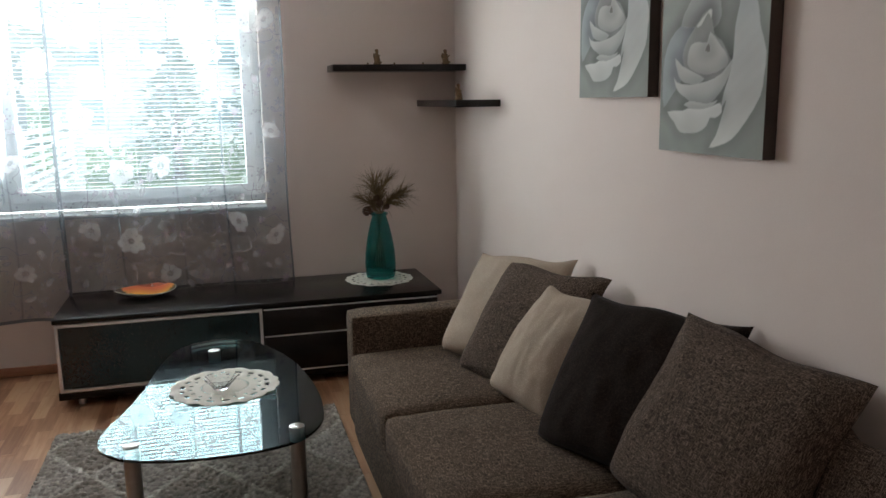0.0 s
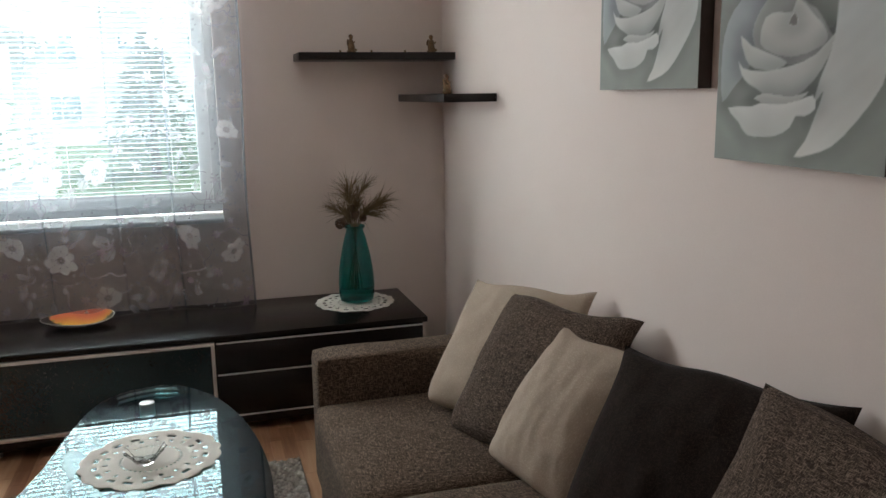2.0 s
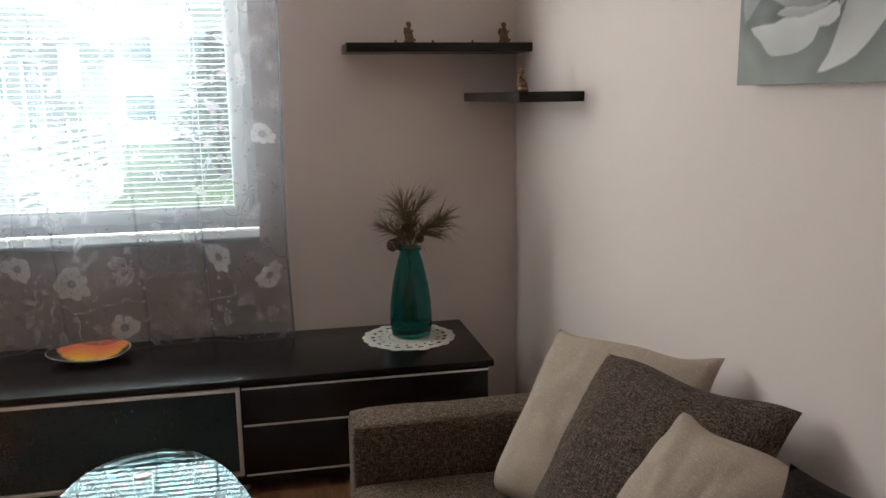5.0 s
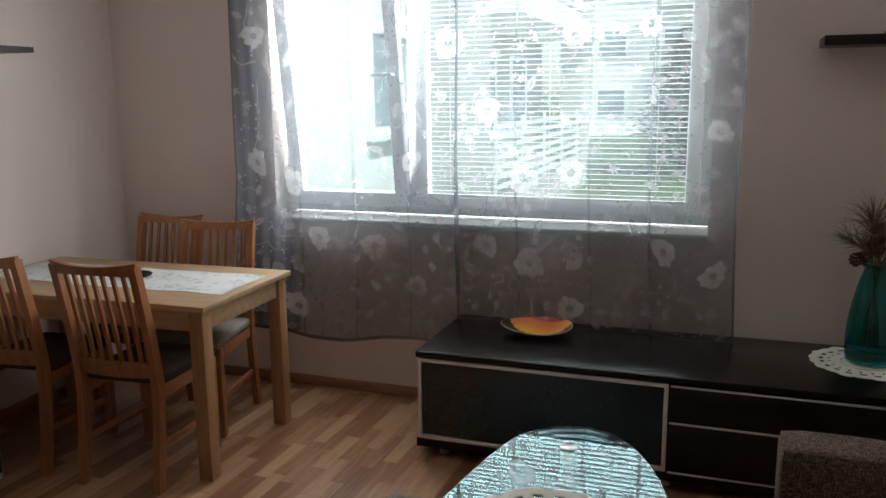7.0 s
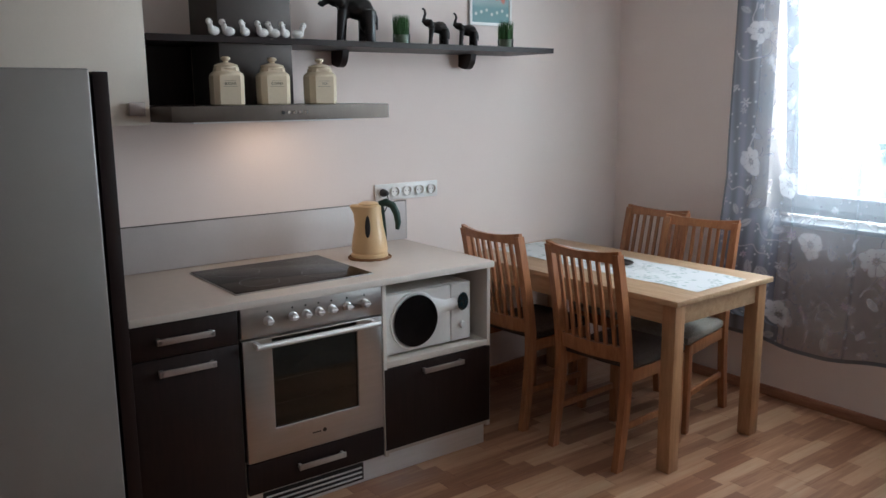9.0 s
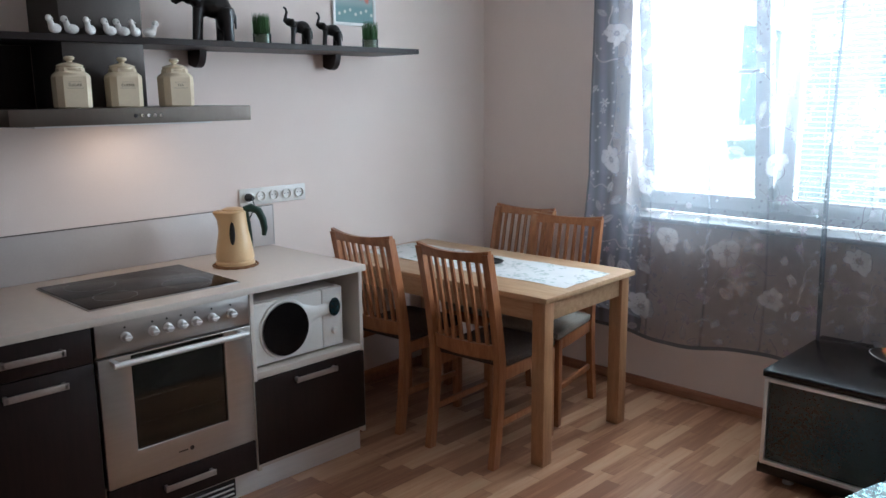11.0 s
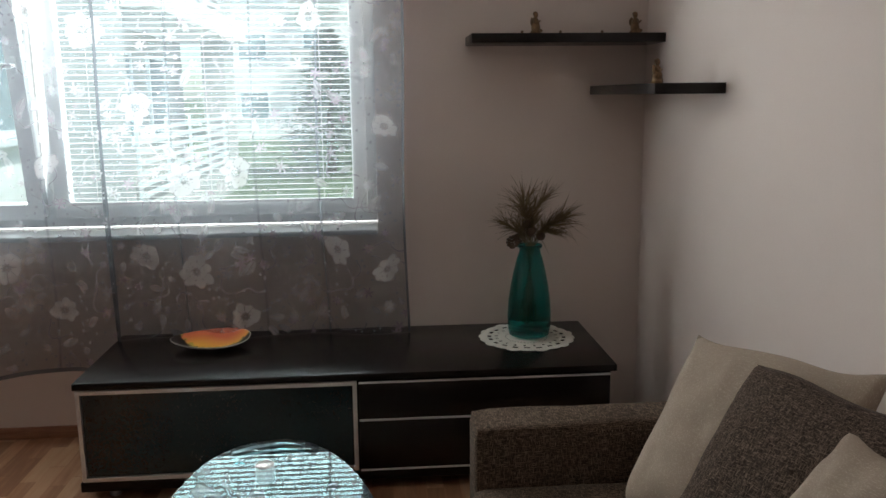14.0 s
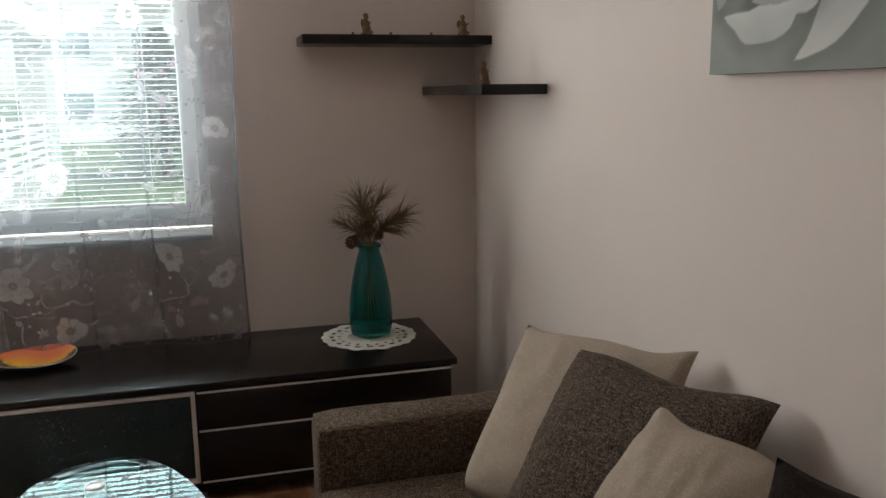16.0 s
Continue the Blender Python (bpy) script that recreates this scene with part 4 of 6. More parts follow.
# canisters
def canister(y, word):
    cn = thing("canister", "ivory ceramic storage jar with a knobbed lid, marked " + word, "canister", pose(-2.525, y, 1.5345, 0, 0, -9), "canisters on the hood")
    def octagon(a, b):
        return [(-a, -b), (-b, -a), (b, -a), (a, -b), (a, b), (b, a), (-b, a), (-a, b)]
    bm = bmesh.new()
    prev = None
    for a, z in ((0.052, 0), (0.0555, 0.004), (0.056, 0.06), (0.0565, 0.104), (0.054, 0.113), (0.047, 0.120), (0.042, 0.124), (0.041, 0.137)):
        r = [bm.verts.new((p, q, z)) for p, q in octagon(a, a * 0.66)]
        if prev:
            for i in range(8):
                bm.faces.new((prev[i], prev[(i + 1) % 8], r[(i + 1) % 8], r[i]))
        else:
            bm.faces.new(r[::-1])
        prev = r
    bm.faces.new(prev)
    part("body", bm, M_CERAMIC, cn)
    part("lid", lathe([(0, 0.130), (0.0445, 0.130), (0.0455, 0.134), (0.043, 0.136), (0.043, 0.141), (0.045, 0.143), (0.042, 0.147), (0.025, 0.153), (0.010, 0.156), (0.009, 0.160), (0.017, 0.166), (0.018, 0.172), (0.012, 0.177), (0, 0.178)], 32), M_CERAMIC, cn)
    cu = bpy.data.curves.new("lettering", "FONT")
    cu.body, cu.size, cu.extrude, cu.align_x = word, 0.0135, 0.0003, "CENTER"
    cu.materials.append(M_BLACKPL)
    tx = new("lettering", cu)
    tx.parent, tx.matrix_basis = cn, pose(0.0566, 0, 0.074, 90, 0, 90)
    part("line", box((0.0550, -0.026, 0.0675), (0.0566, 0.026, 0.0683)), M_BLACKPL, cn)
    part("line", box((0.0550, -0.020, 0.0890), (0.0568, 0.020, 0.0897)), M_BLACKPL, cn)
for y, w in ((2.463, "SUGAR"), (2.648, "COFFEE"), (2.850, "TEA")):
    canister(y, w)

def fuse(ob, size):
    md = ob.modifiers.new("fuse", "REMESH")
    md.mode, md.voxel_size, md.use_smooth_shade = "VOXEL", size, True
    return ob

SH = 1.790
# elephants
def elephant(y, h, x=-2.72, turn=90.0, trunk_up=True):
    s = h / 0.165
    bm = blob((-0.010, 0, 0.080), (0.037, 0.026, 0.028))
    blob((-0.030, 0, 0.060), (0.021, 0.025, 0.040), bm)
    blob((0.020, 0, 0.080), (0.020, 0.021, 0.027), bm)
    blob((0.043, 0, 0.100), (0.019, 0.016, 0.018), bm)
    blob((0.034, 0.017, 0.098), (0.013, 0.005, 0.018), bm, (0, 0, -25))
    blob((0.034, -0.017, 0.098), (0.013, 0.005, 0.018), bm, (0, 0, 25))
    for dx, dy, lean, ra in ((0.027, 0.012, 0.008, 0.0095), (0.024, -0.012, 0.004, 0.0095), (-0.034, 0.013, -0.004, 0.0135), (-0.026, -0.013, 0.004, 0.013)):
        tube([(dx, dy, 0.075), (dx + lean * 0.6, dy, 0.035), (dx + lean, dy, 0.0)], [ra * 1.25, ra, ra * 0.9], 10, bm)
    if trunk_up:
        tube([(0.052, 0, 0.098), (0.062, 0, 0.106), (0.058, 0, 0.124), (0.053, 0, 0.140), (0.057, 0, 0.156), (0.067, 0, 0.162)], [0.011, 0.009, 0.007, 0.006, 0.005, 0.005], 10, bm)
    else:
        tube([(0.052, 0, 0.102), (0.066, 0, 0.096), (0.074, 0, 0.088), (0.082, 0, 0.093)], [0.012, 0.009, 0.007, 0.006], 10, bm)
        blob((0.036, 0, 0.118), (0.022, 0.020, 0.024), bm)
    tube([(-0.050, 0, 0.075), (-0.056, 0, 0.055), (-0.054, 0, 0.030)], [0.003, 0.0025, 0.003], 6, bm)
    ob = part("elephant_figure", bm, M_EBONY, None, "", pose(x, y, SH, 0, 0, turn) @ Matrix.Diagonal((s, s, s, 1)))
    ob["label"], ob["category"] = ("tall" if h > 0.2 else "small") + " carved black wooden elephant standing on the shelf", "figurine"
    tagged(ob, "", "", "elephants on the shelf")
    fuse(ob, 0.0028)
    return ob
elephant(3.130, 0.300, turn=-118, trunk_up=False)
elephant(3.575, 0.172, turn=-114)
elephant(3.752, 0.160, turn=-122)

# pots of artificial grass
def grass_pot(y):
    gp = thing("grass_pot", "artificial grass in a small clear glass pot", "plant", pose(-2.71, y, SH), "grass pots on the shelf")
    g = part("glass", lathe([(0, 0), (0.038, 0), (0.040, 0.045), (0.038, 0.045), (0.036, 0.003), (0, 0.003)], 28), glass("pot_glass", (0.80, 0.85, 0.82), 0.12, 1.25), gp)
    part("filling", lathe([(0, 0.0035), (0.034, 0.0035), (0.036, 0.042), (0, 0.043)], 20), paint("pot_filling", (0.45, 0.42, 0.33), 0.9, vary=0.4), gp)
    rnd = random.Random(int(y * 100))
    bm = bmesh.new()
    for k in range(420):
        a, r = rnd.uniform(0, 6.283), 0.036 * math.sqrt(rnd.random())
        x0, y0 = r * math.cos(a), r * math.sin(a)
        hgt = 0.13 + rnd.uniform(-0.012, 0.008)
        w = 0.0016
        b2 = rnd.uniform(0, 6.283)
        lx, ly = rnd.uniform(-0.004, 0.004), rnd.uniform(-0.004, 0.004)
        v = [bm.verts.new(q) for q in ((x0 - w * math.cos(b2), y0 - w * math.sin(b2), 0.035), (x0 + w * math.cos(b2), y0 + w * math.sin(b2), 0.035), (x0 * 1.08 + lx, y0 * 1.08 + ly, hgt))]
        bm.faces.new(v)
    part("grass", bm, M_GREEN, gp)
grass_pot(3.368)
grass_pot(3.985)

# white lamb figures
def lamb(y, turn):
    bm = blob((0, 0, 0.016), (0.028, 0.017, 0.016))
    tube([(0.014, 0, 0.018), (0.019, 0, 0.038)], [0.013, 0.011], 10, bm)
    blob((0.025, 0, 0.045), (0.0145, 0.0105, 0.0115), bm)
    blob((0.018, 0.010, 0.044), (0.004, 0.006, 0.003), bm)
    blob((0.018, -0.010, 0.044), (0.004, 0.006, 0.003), bm)
    ob = part("lamb_figure", bm, M_WHITE, None, "", pose(-2.60, y, SH, 0, 0, turn) @ Matrix.Diagonal((0.92, 0.92, 1.12, 1)))
    fuse(ob, 0.0017)
    tagged(ob, "small white glazed lamb figure lying on the shelf", "figurine", "lambs on the shelf")
for y, a in ((2.455, -70), (2.512, -95), (2.578, -55), (2.650, -80), (2.698, -100), (2.745, -60), (2.800, 80)):
    lamb(y, a)

# printed surface helper
def sheet(name, origin, across, up, nx, nz, colour, material, parent=None, label="", at=None, offset=None):
    """A flat or shaped grid with a print: colour(u, v) in metres gives RGBA arrays."""
    o, a, b = (np.array(q, float) for q in (origin, across, up))
    u, v = np.meshgrid(np.linspace(0, 1, nx + 1), np.linspace(0, 1, nz + 1))
    P = o + u[..., None] * a + v[..., None] * b
    if offset is not None:
        P = P + offset(u, v)
    idx = np.arange((nx + 1) * (nz + 1)).reshape(nz + 1, nx + 1)
    F = np.stack([idx[:-1, :-1], idx[:-1, 1:], idx[1:, 1:], idx[1:, :-1]], -1).reshape(-1, 4)
    me = bpy.data.meshes.new(name)
    me.from_pydata(P.reshape(-1, 3), [], F)
    at2 = me.color_attributes.new("print", "FLOAT_COLOR", "POINT")
    at2.data.foreach_set("color", np.clip(colour(u * np.linalg.norm(a), v * np.linalg.norm(b)), 0, 1).astype(np.float32).ravel())
    me.materials.append(material)
    me.polygons.foreach_set("use_smooth", [True] * len(me.polygons))
    ob = new(name, me)
    ob.parent = parent
    if label:
        ob["label"] = label
    if at is not None:
        ob.matrix_basis = at
    return ob
def lay(c, mask, rgb):
    """Lays a colour over an RGB array where the mask is."""
    m = np.clip(mask, 0, 1)[..., None]
    return c * (1 - m) + np.array(rgb, float) * m
def soft(d, w):
    return np.clip(0.5 - d / w, 0, 1)

# small picture over the kitchen shelf
def small_print(u, v):
    c = np.zeros((*u.shape, 4)) + (0.30, 0.40, 0.40, 1)
    rgb = c[..., :3]
    rgb = lay(rgb, soft(v - 0.09, 0.03), (0.16, 0.30, 0.30))
    for cx, cy, r in ((0.09, 0.17, 0.05), (0.15, 0.20, 0.055), (0.20, 0.15, 0.05), (0.13, 0.27, 0.05)):
        t = np.arctan2(v - cy, u - cx)
        rgb = lay(rgb, soft(np.hypot(u - cx, v - cy) - r * (0.8 + 0.2 * np.cos(5 * t)), 0.012), (0.60, 0.19, 0.13))
        rgb = lay(rgb, soft(np.hypot(u - cx, v - cy) - r * 0.35, 0.02), (0.70, 0.36, 0.22))
    for k in range(7):
        rgb = lay(rgb, soft(np.hypot(u - 0.03 - 0.035 * k, v - 0.045 - 0.01 * (k % 3)) - 0.008, 0.004), (0.62, 0.66, 0.62))
    c[..., :3] = rgb
    return c
M_PRINT = printed("printed_paper", "print", 0.5)
pc = thing("small_picture", "small framed print of red flowers on teal", "picture")
part("frame", frame_x(XL + 0.001, XL + 0.016, 3.925, 4.205, 1.915, 2.35, 0.016, 0.016, 0.016), M_WHITEPL, pc)
sheet("print", (XL + 0.010, 3.938, 1.928), (0, 0.254, 0), (0, 0, 0.41), 90, 130, small_print, M_PRINT, pc)

# ---- curtains ----
BIG = [(-1.946, 1.864), (-1.951, 1.225), (-1.713, 1.754), (-1.724, 1.134), (-1.304, 0.813), (-1.082, 0.612), (-1.727, 0.499), (-1.085, 1.246), (-0.711, 0.850), (-0.497, 0.781), (-0.304, 0.580), (0.115, 0.866), (0.326, 0.773), (0.330, 1.395), (-0.888, 1.795), (-0.706, 1.487), (-1.105, 1.870), (0.316, 2.031), (-0.30, 1.812), (-0.30, 1.21), (-0.33, 2.1), (-1.45, 1.52), (-1.40, 2.15), (-0.62, 2.15), (0.02, 1.85), (-0.52, 1.18), (-1.60, 0.86)]
def floral_and_folds(x0, z0):
    rnd = random.Random(7)
    small = [(rnd.uniform(-2.1, 0.45), rnd.uniform(0.32, 2.45), rnd.uniform(0.014, 0.030), rnd.uniform(0, 6), rnd.random()) for _ in range(420)]
    small = [s for s in small if all(math.hypot(s[0] - a, s[1] - b) > 0.10 for a, b in BIG)]
    leaves = [(rnd.uniform(-2.1, 0.45), rnd.uniform(0.32, 2.45), rnd.uniform(0, 3.1), rnd.uniform(0.028, 0.045)) for _ in range(190)]
    leaves = [s for s in leaves if all(math.hypot(s[0] - a, s[1] - b) > 0.08 for a, b in BIG)]
    dots = [(rnd.uniform(-2.1, 0.45), rnd.uniform(0.32, 2.45)) for _ in range(1300)]
    vines = [(rnd.uniform(-2.1, 0.45), rnd.uniform(0.32, 2.4), rnd.uniform(0, 6), rnd.uniform(0.08, 0.16)) for _ in range(120)]
    def colour(u, v):
        X, Z = u + x0, v + z0
        rgb = np.zeros((*X.shape, 3)) + (0.040, 0.041, 0.066)
        op = np.zeros(X.shape) + 0.47
        def put(sl, mask, col, o):
            m = np.clip(mask, 0, 1)
            rgb[sl] = rgb[sl] * (1 - m[..., None]) + np.array(col) * m[..., None]
            op[sl] = op[sl] * (1 - m) + o * m
        dx, dz = X[0, 1] - X[0, 0], Z[1, 0] - Z[0, 0]
        def window(cx, cz, r):
            i0, i1 = int((cx - r - x0) / dx), int((cx + r - x0) / dx) + 2
            j0, j1 = int((cz - r - z0) / dz), int((cz + r - z0) / dz) + 2
            i0, j0 = max(i0, 0), max(j0, 0)
            if i1 <= i0 or j1 <= j0 or i0 >= X.shape[1] or j0 >= X.shape[0]:
                return None
            return (slice(j0, j1), slice(i0, i1))
        for cx, cz, ph, r in vines:
            sl = window(cx, cz, r + 0.02)
            if sl:
                a = np.arctan2(Z[sl] - cz, X[sl] - cx)
                d = np.abs(np.hypot(X[sl] - cx, Z[sl] - cz) - r * (1 + 0.25 * np.sin(3 * a + ph) + 0.1 * np.sin(7 * a)))
                on = (np.mod(a - ph, 6.283) < 1.5)
                put(sl, soft(d - 0.0028, 0.004) * on, (0.78, 0.70, 0.74), 0.48)
        for cx, cz, a, r in leaves:
            sl = window(cx, cz, r + 0.01)
            if sl:
                p = (X[sl] - cx) * math.cos(a) + (Z[sl] - cz) * math.sin(a)
                q = -(X[sl] - cx) * math.sin(a) + (Z[sl] - cz) * math.cos(a)
                put(sl, soft(np.abs(q) - 0.42 * r * (1 - (p / r) ** 2), 0.005) * (np.abs(p) < r) * (0.75 - 0.5 * (np.abs(q) < 0.0016)), (0.84, 0.80, 0.84), 0.48)
        for cx, cz in dots:
            sl = window(cx, cz, 0.02)
            if sl:
                put(sl, soft(np.hypot(X[sl] - cx, Z[sl] - cz) - 0.0048, 0.004), (1.0, 0.97, 1.0), 0.54)
        for cx, cz, r, ph, t in small:
            sl = window(cx, cz, r + 0.01)
            if sl:
                a = np.arctan2(Z[sl] - cz, X[sl] - cx)
                d = np.hypot(X[sl] - cx, Z[sl] - cz)
                put(sl, soft(d - r * (0.62 + 0.38 * np.cos(6 * a + ph)), 0.006), (0.72, 0.50, 0.64) if t < 0.35 else (0.92, 0.87, 0.92), 0.50)
                put(sl, soft(d - 0.005, 0.003), (0.30, 0.22, 0.22), 0.8)
        for k, (cx, cz) in enumerate(BIG):
            r = 0.068 + 0.008 * math.sin(k * 2.3)
            sl = window(cx, cz, r + 0.012)
            if sl:
                tilt, sq = k * 1.9, 0.80 + 0.18 * math.sin(k * 5.1)
                p = (X[sl] - cx) * math.cos(tilt) + (Z[sl] - cz) * math.sin(tilt)
                q = (-(X[sl] - cx) * math.sin(tilt) + (Z[sl] - cz) * math.cos(tilt)) / sq
                a, d = np.arctan2(q, p) + k, np.hypot(p, q)
                wob = 0.10 * np.sin(3 * a + k) + 0.06 * np.sin(7 * a + 2 * k)
                lobes = 0.78 + 0.22 * np.abs(np.cos(4 * a + 0.3 * np.sin(a))) ** 0.5 + wob
                put(sl, soft(d - r * lobes, 0.004), (0.97, 0.94, 0.96), 0.56)
                gap = soft(np.abs(np.cos(4 * a + 0.3 * np.sin(a))) * d - 0.0022, 0.002) * (d > 0.020) * (d < r * 0.85)
                put(sl, gap * 0.85, (0.12, 0.10, 0.12), 0.52)
                vein = soft(np.abs(np.sin(12 * a)) * d - 0.0030, 0.003) * (d > 0.020) * (d < r * 0.62)
                put(sl, vein * 0.5, (0.30, 0.26, 0.28), 0.53)
                put(sl, soft(d - 0.0175 * (1 + 0.2 * np.sin(9 * a)), 0.005), (0.14, 0.12, 0.13), 0.58)
                put(sl, soft(d - 0.007, 0.004), (0.42, 0.38, 0.36), 0.84)
        # Fold lines: doubled cloth in the opacity, crease shade put into the colour.
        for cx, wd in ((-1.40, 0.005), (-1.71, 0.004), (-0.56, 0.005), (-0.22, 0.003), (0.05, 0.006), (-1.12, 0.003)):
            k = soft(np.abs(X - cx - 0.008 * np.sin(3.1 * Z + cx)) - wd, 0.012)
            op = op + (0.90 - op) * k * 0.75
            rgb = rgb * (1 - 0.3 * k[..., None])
        # Gathered left side: denser cloth, with bluish window light painted into its colour.
        side = np.clip((-1.90 - X) / 0.09, 0, 1)
        side = np.maximum(side, np.clip((-1.73 - X) / 0.05, 0, 1) * np.clip((1.06 - Z) / 0.12, 0, 1))
        op = op + (0.86 - op) * side
        rgb = rgb + (np.array((0.34, 0.34, 0.46)) - rgb * 0.6) * (side * (0.5 + 0.3 * np.sin(90 * X + 4 * Z)))[..., None]
        hem = ((Z < z0 + 0.020) & (z0 < 0.4)) | (u < 0.009) | (u > u.max() - 0.009)
        rgb[hem], op[hem] = (0.05, 0.045, 0.055), 0.85
        return np.concatenate([rgb, op[..., None]], -1)
    return colour

m, t, b = nodes_of("sheer_curtain")
a = node(t, "ShaderNodeAttribute", {"attr": "print"})
df = node(t, "ShaderNodeBsdfDiffuse", Color=a.outputs["Color"])
thin = node(t, "ShaderNodeMix", {"blend": "MIX"}, i0=0.20, i6=(0.26, 0.30, 0.325, 1), i7=a.outputs["Color"])
tl = node(t, "ShaderNodeBsdfTranslucent", Color=thin.outputs[2])
cloth = node(t, "ShaderNodeMixShader", i0=0.44, i1=df.outputs[0], i2=tl.outputs[0])
wv = noise_of(t, where(t, (1, 1, 1)), 9.0, 3)
al = node(t, "ShaderNodeMath", {"operation": "MULTIPLY_ADD"}, i0=wv, i1=0.12, i2=a.outputs["Alpha"])
al2 = node(t, "ShaderNodeMath", {"operation": "SUBTRACT"}, i0=al.outputs[0], i1=0.06)
tr = node(t, "ShaderNodeBsdfTransparent", Color=(1, 1, 1, 1))
mx = node(t, "ShaderNodeMixShader", i0=al2.outputs[0], i1=tr.outputs[0], i2=cloth.outputs[0])
t.links.new(mx.outputs[0], t.nodes["Material Output"].inputs[0])
M_SHEER = m

def curtain(x0, x1, z0, phase, hang, nx, nz):
    w, h = x1 - x0, 2.47 - z0
    def folds(u, v):
        x = x0 + u * w
        amp = 0.010 + 0.016 * (1 - v)
        y = amp * np.sin(9.2 * x + phase + 0.6 * np.sin(3 * v + x)) + 0.006 * np.sin(23 * x + 2 * v)
        drape = np.clip((-1.70 - x) / 0.08, 0, 1) * np.clip((v * h + z0 - 0.42) / 0.08, 0, 1) * np.clip((1.15 - v * h - z0) / 0.2, 0, 1)
        zc = np.clip(v * h + z0, 0.46, 0.95)
        y = y - drape * (0.125 - 0.10 * ((zc - 0.44) / 0.54) ** 1.3)
        edge = np.exp(-((u - hang) / 0.03) ** 2)
        dz = (1 - v) ** 3 * 0.020 * np.sin(5.2 * x + 0.6) * (z0 < 0.4)
        return np.stack([0.010 * np.sin(4 * v * h + phase) * (1 - v) + 0 * x, y + 0.012 * edge, dz], -1)
    cn = thing("curtain", "sheer grey curtain printed with pale flowers, hanging before the window", "curtain")
    sheet("cloth", (x0, 4.955, z0), (w, 0, 0), (0, 0, h), nx, nz, floral_and_folds(x0, z0), M_SHEER, cn, offset=folds)
    part("heading", box((x0, 4.935, 2.455), (x1, 4.975, 2.49), 0.004), M_SEAT, cn)
    return cn
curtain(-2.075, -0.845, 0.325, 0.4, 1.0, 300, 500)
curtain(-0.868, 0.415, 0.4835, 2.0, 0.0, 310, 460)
rod = thing("curtain_rail", "white curtain rail under the ceiling", "curtain rail")
part("rail", box((-2.3, 4.93, 2.49), (0.7, 4.98, 2.52), 0.004), M_WINDOW, rod)
for x in (-2.2, -0.8, 0.6):
    part("bracket", box((x - 0.01, 4.94, 2.52), (x + 0.01, 4.97, H), 0.002), M_WINDOW, rod)

# ---- corner shelves and figures ----
s1 = thing("wall_shelf", "thick black-brown floating shelf reaching into the corner", "shelf")
part("board", box((0.690, 4.825, 1.732), (XR - 0.001, YF - 0.001, 1.770), 0.002), M_BLACK, s1)
s2 = thing("wall_shelf", "thick black-brown floating shelf along the side wall", "shelf")
part("board", box((1.249, 4.205, 1.519), (XR - 0.001, YF - 0.001, 1.557), 0.002), M_BLACK, s2)

def angel(x, y, z, turn, lean=0.0):
    bm = lathe([(0, 0), (0.019, 0), (0.021, 0.006), (0.015, 0.014), (0.017, 0.024), (0.012, 0.040), (0.010, 0.050), (0.006, 0.054), (0, 0.056)], 16)
    blob((0, 0, 0.064), (0.0095, 0.009, 0.0105), bm)
    blob((0, 0.002, 0.069), (0.0105, 0.0095, 0.008), bm)
    tube([(0.010, 0, 0.046), (0.020, 0.006, 0.040), (0.024, -0.002, 0.048)], [0.004, 0.0035, 0.003], 8, bm)
    tube([(-0.010, 0, 0.046), (-0.016, -0.010, 0.038), (0.004, -0.014, 0.042)], [0.004, 0.0035, 0.003], 8, bm)
    blob((0.012, -0.008, 0.012), (0.014, 0.008, 0.007), bm, (0, 0, -20))
    blob((-0.010, 0.012, 0.044), (0.012, 0.003, 0.016), bm, (0, 30, 25))
    blob((0.010, 0.012, 0.044), (0.012, 0.003, 0.016), bm, (0, -30, -25))
    ob = part("angel_figure", bm, M_BRONZE, None, "", pose(x, y, z, lean, 0, turn) @ Matrix.Diagonal((1.15, 1.15, 1.2, 1)))
    fuse(ob, 0.0016)
    return tagged(ob, "small bronze-coloured angel figure sitting on a dark shelf", "figurine", "angels on the shelves")
angel(0.968, 4.90, 1.770, 40)
angel(1.395, 4.91, 1.770, 10)
angel(1.330, 4.42, 1.557, 60)
for x in (0.90, 1.060, 1.235):
    st = part("shelf_stud", lathe([(0, 0), (0.005, 0), (0.006, 0.006), (0.004, 0.010), (0, 0.011)], 12), M_BRONZE, None, "", pose(x, 4.84, 1.770))
    tagged(st, "tiny dark metal stud on the shelf", "ornament", "studs on the shelf")

